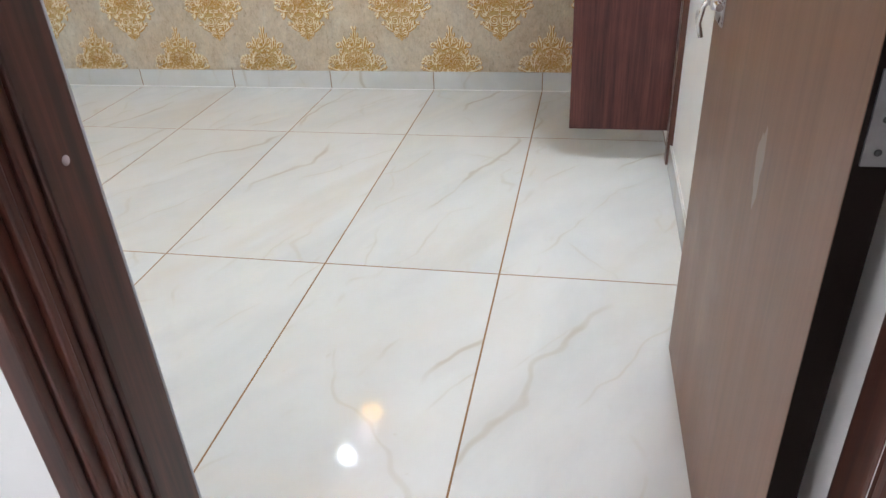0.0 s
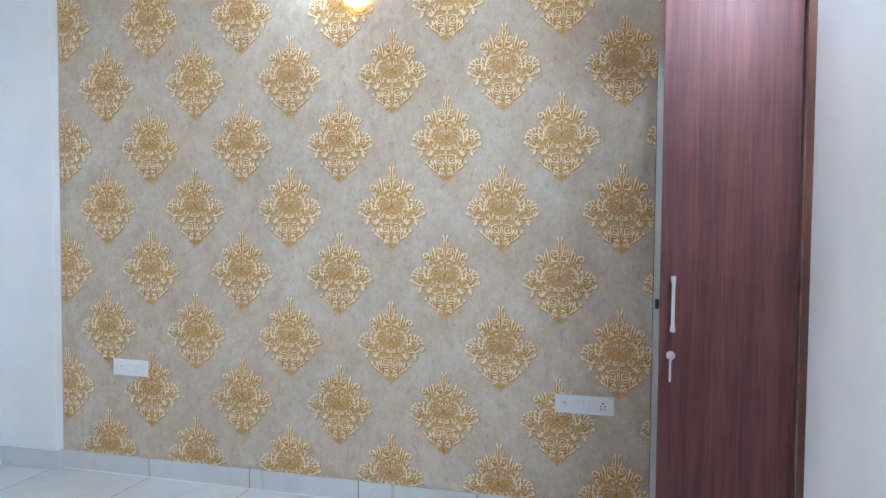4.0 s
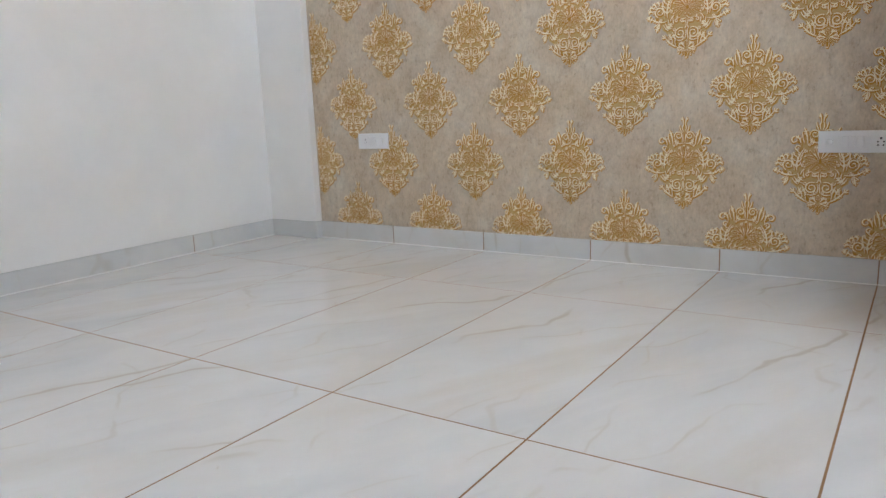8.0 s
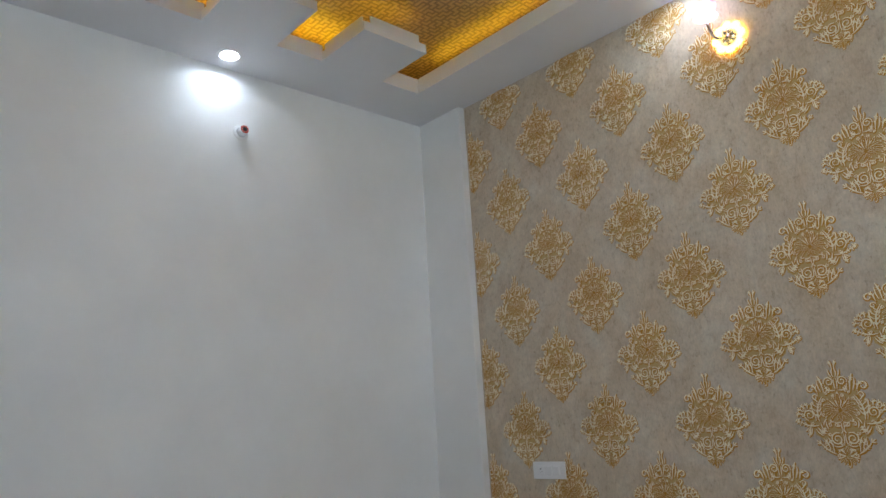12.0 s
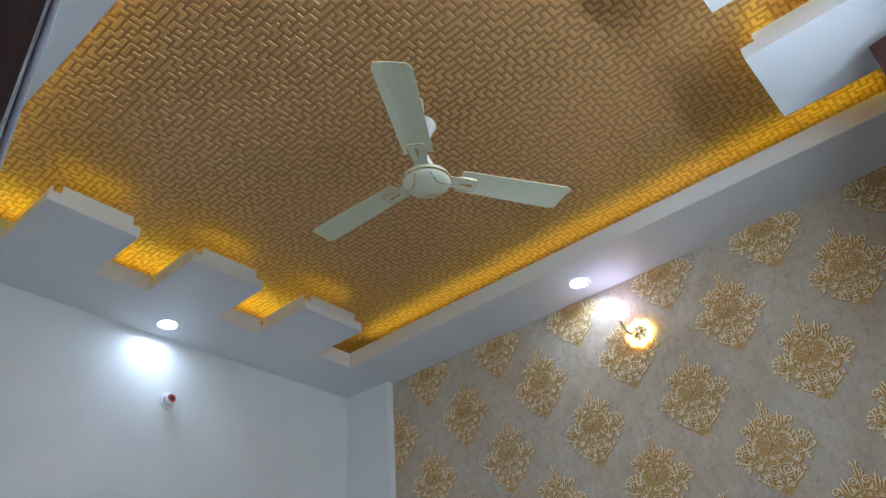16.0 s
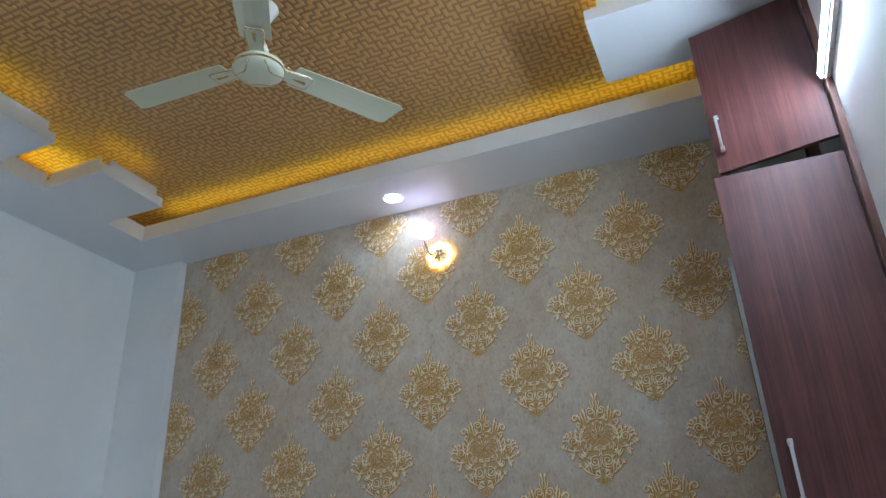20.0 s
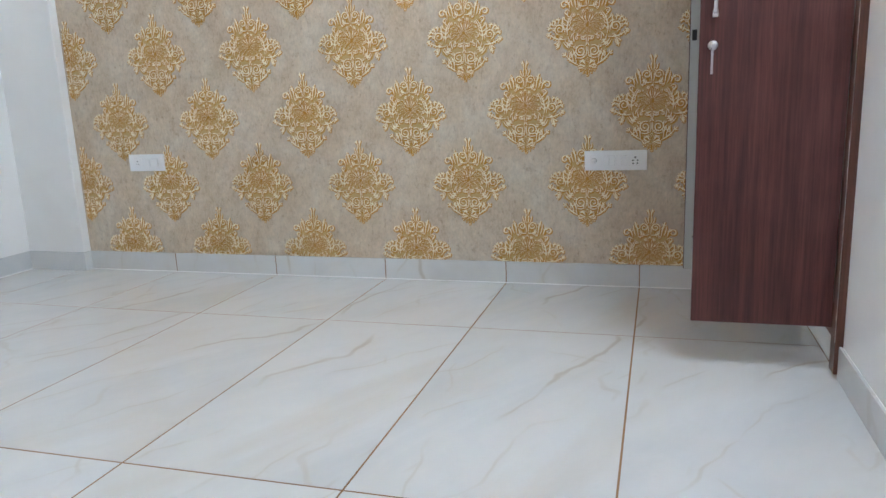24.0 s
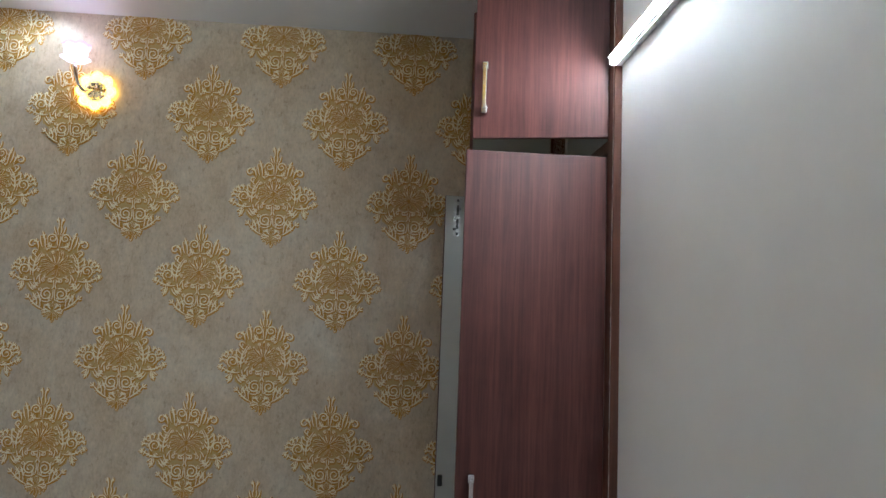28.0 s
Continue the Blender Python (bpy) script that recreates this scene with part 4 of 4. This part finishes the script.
sweep(bm, [(WEST + 0.005, PY, PZ_PIPE), (WEST + 0.03, PY, PZ_PIPE + 0.001), (WEST + 0.046, PY + 0.001, PZ_PIPE + 0.003)], [0.028, 0.027, 0.0235], 20)
part("pipe", bm, PLASTIC, pipe)
bm = bmesh.new()
lathe(bm, [(0.013, 0.003), (0.021, 0.004), (0.0235, 0.0), (0.0235, -0.006)], pose(WEST + 0.047, PY + 0.001, PZ_PIPE + 0.004, 0, 86, 0), 22)
mouth = part("mouth", bm, PIPE_RED, pipe, "red ring round the mouth")
bm = bmesh.new()
lathe(bm, [(0.0130, 0.0038), (0.0120, 0.0048), (0.0, 0.0044)], pose(WEST + 0.0475, PY + 0.001, PZ_PIPE + 0.004, 0, 86, 0), 16)
part("bore", bm, DARK, mouth)

# ---- damask motifs on the paper ----
PX, PZ, X0, Z0 = 0.539, 0.651, -0.107, 0.923
K = 0.404 / 480


def motif_strokes():
    """Strokes of one half motif, (points, half widths, tone): u out from the axis, v up from the lowest tip, in units of K."""
    out = []

    def bend(u0, v0, u1, v1, u2, v2, w, tone=0, fat=0.5):
        """A leaf or stem along a bent line, thickest at the share fat of its length."""
        pts, ws = [], []
        for k in range(9):
            t = k / 8
            pts.append(((1 - t) ** 2 * u0 + 2 * t * (1 - t) * u1 + t * t * u2, (1 - t) ** 2 * v0 + 2 * t * (1 - t) * v1 + t * t * v2))
            g = t / fat if t < fat else (1 - t) / (1 - fat)
            ws.append(w * (0.28 + 0.72 * math.sin(math.pi / 2 * min(1, max(0, g))) ** 0.8))
        out.append((pts, ws, tone))
        long = math.hypot(u2 - u0, v2 - v0)
        if tone == 0 and w >= 5.4 and long > 28:
            # small barbs on both sides
            for t, side in ((0.42, 1), (0.5, -1), (0.68, 1), (0.74, -1)):
                p, q = pts[int(t * 8)], pts[int(t * 8) + 1]
                d = Vector((q[0] - p[0], q[1] - p[1])).normalized()
                n = Vector((-d.y, d.x)) * side
                if p[0] + n.x * 11 > 4:
                    out.append(([(p[0] + (n.x * 10 + d.x * 9) * k / 4, p[1] + (n.y * 10 + d.y * 9) * k / 4 + 0.6 * k * (4 - k)) for k in range(5)], [2.0, 3.2, 3.6, 3.0, 1.4], 0))

    def curl(u, v, r, start, turns, w, tone=0, tail=0.24):
        """A scroll that winds inwards from the angle start and ends in a thick eye."""
        n = max(10, int(14 * abs(turns)))
        pts, ws = [], []
        for k in range(n + 1):
            q = k / n
            a = radians(start) + 2 * math.pi * turns * q
            pts.append((u + r * (1 - (1 - tail) * q) * math.cos(a), v + r * (1 - (1 - tail) * q) * math.sin(a)))
            ws.append(w * (0.5 + 0.5 * math.sin(math.pi * min(1, 0.12 + 1.1 * q))) if q < 0.85 else w * 0.95)
        out.append((pts, ws, tone))

    def sprig(u, v, a, size, w):
        """Three small leaves out of one point."""
        for d, k in ((-38, 0.8), (0, 1.0), (38, 0.8)):
            g = radians(a + d)
            bend(u, v, u + 0.5 * k * size * math.cos(g) - 0.12 * size * math.sin(g) * d / 38, v + 0.5 * k * size * math.sin(g) + 0.12 * size * math.cos(g) * d / 38, u + k * size * math.cos(g), v + k * size * math.sin(g), w, 0, 0.6)

    # spire: two plumes, a flame between them, leaflets below
    bend(5, 432, 5, 462, 13, 481, 5.5, 0, 0.7), bend(4, 442, 15, 424, 3, 400, 4.5), bend(9, 398, 24, 412, 25, 440, 4.5, 0, 0.6)
    bend(2, 400, 6, 388, 2, 372, 4, 1)
    # heart of two upper scrolls
    bend(3, 346, 10, 372, 4, 398, 4.5), bend(4, 344, 44, 334, 50, 372, 5.5, 0, 0.6), curl(29, 383, 23, -20, 1.45, 5.2), bend(22, 352, 28, 362, 22, 372, 4, 1)
    # upright leaves and the outer cane
    bend(58, 336, 62, 384, 78, 414, 6.5, 0, 0.65), bend(70, 338, 84, 362, 84, 396, 5, 0, 0.6), bend(56, 344, 48, 360, 60, 384, 4.5, 1), curl(51, 330, 6.5, 0, 1.1, 3.8)
    bend(88, 330, 90, 372, 116, 374, 6.5, 0, 0.7), curl(117, 357, 16, 95, -0.75, 6, 0, 0.62), bend(84, 330, 96, 350, 112, 352, 4.5, 1)
    curl(102, 316, 15, 160, -1.15, 4.6, 0), bend(80, 318, 92, 302, 88, 286, 4.5, 1)
    # tall acanthus between flower and side scroll
    bend(100, 206, 112, 268, 70, 318, 6.2, 0, 0.45)
    for v0, u0, reach in ((232, 104, 22), (252, 102, 26), (272, 97, 26), (292, 87, 22)):
        bend(u0, v0, u0 + reach * 0.7, v0 + 8, u0 + reach, v0 + 24, 4.6, 0, 0.6), bend(u0 - 3, v0 - 4, u0 - 18, v0 + 6, u0 - 20, v0 + 20, 4.4, 0, 0.6)
    # side scroll with its crown of leaves
    curl(140, 238, 27, -70, 1.5, 5.2), curl(136, 230, 10, 40, -1.0, 4.0, 1), bend(112, 208, 116, 262, 136, 270, 4.5)
    for a0 in (112, 84, 58, 32, 6):
        g = radians(a0)
        bend(143 + 30 * math.cos(g), 236 + 30 * math.sin(g), 146 + 46 * math.cos(g + 0.25), 236 + 44 * math.sin(g + 0.25), 147 + 56 * math.cos(g - 0.05), 236 + 58 * math.sin(g - 0.05), 5.6, 0, 0.6)
    bend(102, 190, 150, 178, 196, 216, 5.6, 0, 0.5), bend(186, 226, 196, 218, 204, 202, 5.5, 0, 0.6), bend(176, 216, 186, 204, 190, 192, 4.6, 0, 0.6), bend(120, 200, 146, 196, 168, 210, 4, 1)
    # hanging leaf below the side scroll
    bend(146, 186, 148, 162, 157, 140, 7, 0, 0.6), bend(150, 182, 160, 172, 170, 166, 5, 0, 0.6), bend(140, 184, 138, 170, 142, 156, 4.6, 0, 0.6)
    # flower: long petals, a dark heart, drooping lower petals
    bend(0, 262, 9, 300, 0, 336, 7.5, 2, 0.55), bend(4, 262, 24, 292, 26, 324, 7.5, 2, 0.6), bend(6, 260, 40, 284, 48, 308, 7.5, 2, 0.62), bend(8, 256, 46, 286, 72, 276, 7.2, 2, 0.64)
    bend(8, 252, 48, 272, 76, 248, 6.6, 2, 0.64), bend(8, 248, 46, 256, 70, 222, 6.2, 2, 0.62), bend(6, 244, 36, 242, 50, 204, 5.8, 2, 0.6), bend(2, 270, 12, 282, 12, 298, 4, 0, 0.5)
    bend(16, 276, 26, 288, 36, 294, 3.6, 0, 0.5), bend(2, 240, 10, 224, 20, 212, 5, 2, 0.6), bend(0, 238, 4, 222, 0, 206, 5, 2, 0.6)
    # mask of small leaves under the flower
    bend(2, 204, 18, 190, 34, 200, 4.6), curl(24, 190, 10, 200, 1.1, 4.0), bend(34, 206, 48, 196, 54, 212, 4.4), bend(4, 196, 8, 182, 3, 168, 4.6), curl(52, 190, 10, 120, -1.1, 4.2)
    bend(62, 218, 80, 210, 84, 188, 5, 0, 0.6), bend(70, 206, 72, 186, 64, 172, 5, 0, 0.6), bend(84, 206, 92, 190, 86, 172, 4.4, 1), bend(96, 200, 92, 170, 70, 160, 6, 0, 0.55)
    bend(112, 182, 100, 158, 76, 150, 6, 0, 0.55), bend(120, 174, 110, 152, 92, 142, 5, 0, 0.6)
    # pair of lower scrolls
    bend(3, 172, 2, 156, 12, 150, 4.6), curl(33, 126, 29, 120, -1.6, 5.6), bend(4, 150, 2, 120, 8, 96, 4.6), bend(12, 98, 30, 86, 54, 96, 4.6)
    # wings at the foot, each ending in a trefoil
    bend(46, 58, 84, 74, 112, 112, 6, 0, 0.5), sprig(110, 108, 42, 22, 5), bend(56, 66, 56, 108, 74, 134, 6.2, 0, 0.6), bend(70, 80, 76, 112, 94, 130, 5.4, 0, 0.6), bend(40, 62, 58, 84, 62, 104, 4.4, 1)
    bend(94, 96, 96, 112, 90, 124, 4.2, 1)
    # bud and tail
    bend(0, 62, 8, 78, 0, 92, 6, 2), bend(6, 58, 22, 68, 24, 86, 5.4, 0, 0.6), bend(8, 52, 30, 52, 40, 68, 5.2, 0, 0.6), curl(40, 50, 8, 180, -1.0, 4)
    bend(4, 46, 26, 44, 40, 26, 5.6, 2, 0.6), bend(3, 44, 20, 32, 22, 14, 5.2, 2, 0.6), bend(0, 44, 6, 22, 0, 1, 6, 2, 0.6), bend(10, 50, 34, 44, 48, 38, 4.4, 0, 0.6)
    # small curls that fill the ground
    for u, v, r, start, turns in ((22, 318, 8, 90, 1.2), (66, 300, 9, 200, -1.2), (104, 232, 9, 20, 1.2), (160, 262, 9, 120, -1.1), (118, 290, 8, 300, 1.1),
                                  (16, 186, 7, 60, -1.1), (76, 236, 8, 250, 1.2), (62, 148, 9, 30, -1.2), (96, 160, 8, 150, 1.1), (16, 104, 8, 220, 1.2),
                                  (84, 104, 8, 80, -1.2), (30, 74, 7, 300, 1.1), (132, 196, 8, 180, -1.2), (40, 338, 8, 10, 1.1), (172, 238, 8, 60, 1.1)):
        curl(u, v, r, start, turns, 3.6)
    return out


def motif_bmesh():
    bm = bmesh.new()

    def ribbon(pts, ws, y, lift, mat, dx=0.0, dz=0.0):
        rows = []
        for n, ((u, v), w) in enumerate(zip(pts, ws)):
            a, b = pts[max(n - 1, 0)], pts[min(n + 1, len(pts) - 1)]
            d = Vector((b[0] - a[0], b[1] - a[1])).normalized()
            rows.append([bm.verts.new(((u + dx - d.y * w * s) * K * 0.985, y - lift * (1 - abs(s)), (v + dz + d.x * w * s) * K)) for s in (-1, 0, 1)])
        for a, b in zip(rows, rows[1:]):
            for k in range(2):
                f = bm.faces.new((a[k], a[k + 1], b[k + 1], b[k]))
                f.material_index, f.smooth = mat, True

    # pale tan ground of the whole motif, gold ground of the flower
    def ground(sides, mat, y):
        f = bm.faces.new([bm.verts.new((u * K, y, v * K)) for u, v in sides])
        f.material_index = mat

    lobes = ((6, 2), (28, 30), (56, 44), (80, 80), (112, 104), (148, 140), (186, 168), (212, 186), (252, 182), (286, 150), (318, 108), (352, 110), (372, 90), (396, 58), (416, 24), (440, 10))
    right = []
    for (v0, u0), (v1, u1) in zip(lobes, lobes[1:]):
        for k in range(6):
            t = k / 6
            right.append((u0 + (u1 - u0) * t - 8 * math.sin(math.pi * t), v0 + (v1 - v0) * t))
    ground([(0.88 * u, v) for u, v in right] + [(-0.88 * u, v) for u, v in reversed(right)], 3, -0.0003)
    ground([((17 + 3 * math.cos(9 * a)) * math.cos(a), 258 + (18 + 3 * math.cos(7 * a)) * math.sin(a)) for a in (2 * math.pi * k / 48 for k in range(48))], 1, -0.0005)
    layer = 0
    for pts, ws, tone in motif_strokes():
        for s in (1, -1):
            layer += 1
            e = 0.0000035 * layer
            p = [(u * s, v) for u, v in pts]
            # gold edge and painted relief shadow, offset down and to the right
            ribbon(p, [w * 0.92 + 2.4 for w in ws], -0.0006 - e, 0.0002, 1 if tone == 2 else 2, 1.8, -3.4)
            if tone == 2:                              # petals: pale rim, gold blade
                ribbon(p, [w * 0.78 for w in ws], -0.0014 - e, 0.0008, 0)
                ribbon(p[:-1], [w * 0.50 for w in ws[:-1]], -0.0024 - e, 0.0016, 1)
            else:
                ribbon(p, [w * (0.58 if tone == 0 else 0.46) for w in ws], -0.0017 - e, 0.0024, 1 if tone == 1 else 0)
    return bm


def motifs():
    whole = motif_bmesh()
    mats = (CREAM, OCHRE, RELIEF_SHADE, TAN)
    shared = bpy.data.meshes.new("motif")
    whole.to_mesh(shared)
    for m in mats:
        shared.materials.append(m)
    x_lo, x_hi, z_lo, z_hi = PAPER_LEFT, EAST, 0.1, TOP
    half, tall = 0.18, 0.44
    for j in range(-4, 6):
        for i in range(-8, 9):
            if (i + j) % 2:
                continue
            x, z = X0 + i * PX / 2, Z0 + j * PZ / 2
            if x - half > x_hi or x + half < x_lo or z > z_hi or z + tall < z_lo:
                continue
            cuts = [(c, n) for c, n, cutting in (((x_lo - x, 0, 0), (-1, 0, 0), x - half < x_lo), ((x_hi - x, 0, 0), (1, 0, 0), x + half > x_hi),
                                                 ((0, 0, z_lo - z), (0, 0, -1), z < z_lo), ((0, 0, z_hi - z), (0, 0, 1), z + tall > z_hi)) if cutting]
            me = shared
            if cuts:
                bm = whole.copy()
                for c, n in cuts:
                    bmesh.ops.bisect_plane(bm, geom=bm.verts[:] + bm.edges[:] + bm.faces[:], plane_co=c, plane_no=n, clear_outer=True)
                if not bm.faces:
                    bm.free()
                    continue
                me = bpy.data.meshes.new("motif")
                bm.to_mesh(me)
                bm.free()
                for m in mats:
                    me.materials.append(m)
            ob = new("motif", me)
            ob.matrix_basis = pose(x, 0, z)
            ob.parent = wall_north
    whole.free()


motifs()

# ---- floor tiles and skirting ----
floor = tagged(boxes("floor", GROUT, None, (-2.2, 2.8, PASS_Y, 0.05, -0.1, -0.0007)), "polished white marble-look floor tiles with brown grout", "floor", kind="structure")
JOINTS_X = [WEST, -1.8, -1.2, -0.6, 0.0, 0.6, 1.2, EAST]
JOINTS_Y = [-0.001, -0.682, -1.867, -3.055, -4.24, PASS_Y]
tile_meshes = {}


def tile_mesh(w, d):
    key = (round(w, 3), round(d, 3))
    if key not in tile_meshes:
        bm = bmesh.new()
        box(bm, -w / 2, w / 2, -d / 2, d / 2, -0.008, 0, 0.0008)
        me = bpy.data.meshes.new("tile")
        bm.to_mesh(me)
        bm.free()
        me.materials.append(MARBLE)
        tile_meshes[key] = me
    return tile_meshes[key]


G = 0.0026
for row, (yb, ya) in enumerate(zip(JOINTS_Y, JOINTS_Y[1:])):
    xs = JOINTS_X if row < 3 else [WEST, -1.8, -1.2, -0.6, 0.0, 0.6, 1.2, 1.8, 2.6]
    for xa, xb in zip(xs, xs[1:]):
        ob = new("tile", tile_mesh(xb - xa - 2 * G, yb - ya - 2 * G))
        ob.matrix_basis = pose((xa + xb) / 2, (ya + yb) / 2, 0)
        ob.parent = floor

base_n = tagged(boxes("baseboard", JOINT_WHITE, None, (PAPER_LEFT - 0.012, EAST - 0.001, -0.0045, -0.0005, 0.001, 0.099)), "grey-white marble tile skirting with brown joints", "skirting", kind="structure")


def skirt(parent, x0, x1, y0, y1, z=0.102):
    bm = bmesh.new()
    box(bm, x0, x1, y0, y1, 0.0015, z, 0.0012)
    return part("tile", bm, SKIRT, parent)


def joint(parent, x0, x1, y0, y1):
    bm = bmesh.new()
    box(bm, x0, x1, y0, y1, 0.001, 0.1)
    return part("grout_joint", bm, GROUT, parent)


xs = [PAPER_LEFT - 0.010, -1.2, -0.6, 0.0, 0.6, 1.2, EAST - 0.001]
for a, b in zip(xs, xs[1:]):
    skirt(base_n, a + 0.0022, b - 0.0022, -0.0125, -0.0045)
boxes("caulk_line", WHITE_WALL, base_n, (xs[0], xs[-1], -0.0165, -0.0126, 0.0002, 0.004), bevel=0.0012, label="white sealant line")
for x in xs[1:-1]:
    joint(base_n, x - 0.0022, x + 0.0022, -0.0117, -0.0045)
skirt(base_n, WEST + 0.012, PAPER_LEFT - 0.013, -0.0625, -0.0505)
skirt(base_n, PAPER_LEFT - 0.0125, PAPER_LEFT - 0.0005, -0.0625, -0.0125)
base_w = tagged(boxes("baseboard", JOINT_WHITE, None, (WEST + 0.0005, WEST + 0.0045, -2.971, -0.051, 0.001, 0.099)), "grey-white marble tile skirting with brown joints", "skirting", kind="structure")
ys = [-2.971, -1.862, -0.675, -0.0505]
for a, b in zip(ys, ys[1:]):
    skirt(base_w, WEST + 0.0045, WEST + 0.0125, a + 0.002, b - 0.002)
boxes("caulk_line", WHITE_WALL, base_w, (WEST + 0.0126, WEST + 0.0165, ys[0] + 0.012, ys[-1] - 0.012, 0.0002, 0.004), bevel=0.0012, label="white sealant line")
for y in ys[1:-1]:
    joint(base_w, WEST + 0.0045, WEST + 0.0117, y - 0.002, y + 0.002)
skirt(base_w, WEST + 0.013, -1.788, -2.9715, -2.9595)
skirt(base_w, -1.7995, -1.7875, SOUTH + 0.0125, -2.972)
base_e = tagged(boxes("baseboard", JOINT_WHITE, None, (EAST - 0.0045, EAST - 0.0005, SOUTH + 0.001, NICHE_S - 0.065, 0.001, 0.099)), "grey-white marble tile skirting with brown joints", "skirting", kind="structure")
ys = [SOUTH + 0.002, -1.862, NICHE_S - 0.063]
for a, b in zip(ys, ys[1:]):
    skirt(base_e, EAST - 0.0125, EAST - 0.0045, a + 0.002, b - 0.002)
joint(base_e, EAST - 0.0117, EAST - 0.0045, -1.864, -1.860)
base_s = tagged(boxes("baseboard", JOINT_WHITE, None, (-1.787, JAMB_L - 0.01, SOUTH + 0.0005, SOUTH + 0.0045, 0.001, 0.099)), "grey-white marble tile skirting with brown joints", "skirting", kind="structure")
xs = [-1.787, -1.2, -0.6, 0.0, 0.6, JAMB_L - 0.01]
for a, b in zip(xs, xs[1:]):
    skirt(base_s, a + 0.002, b - 0.002, SOUTH + 0.0045, SOUTH + 0.0125)

# passage lamp over the entry side
plamp = thing("passage_light", 0.5, -4.75, 2.9, "plain square ceiling light in the passage, lit", "ceiling light")
boxes("frame", PLASTIC, plamp, (0.35, 0.65, -4.9, -4.6, 2.88, 2.8995), bevel=0.003)
boxes("diffuser", glow("passage_diffuser", (0.94, 0.95, 1.0), 7.0), plamp, (0.37, 0.63, -4.88, -4.62, 2.876, 2.8795))

# round cable rose over the tube light
clip = thing("cable_rose", EAST, -1.486, 2.430, "round white cable rose with bare wire ends above the tube light", "cable rose")
bm = bmesh.new()
lathe(bm, [(0.030, 0), (0.030, 0.003), (0.026, 0.007), (0.021, 0.007), (0.018, 0.004), (0.0, 0.004)], pose(EAST, -1.486, 2.430, 0, -90, 0), 26)
disc = part("disc", bm, PLASTIC, clip)
for k in range(3):
    bm = bmesh.new()
    y = -1.486 + 0.007 * (k - 1)
    sweep(bm, [(EAST - 0.004, y, 2.430), (EAST - 0.014, y + 0.002, 2.428), (EAST - 0.018, y - 0.001, 2.421)], 0.0022, 8)
    part("wire_end", bm, PIPE_RED if k == 1 else DARK, disc)
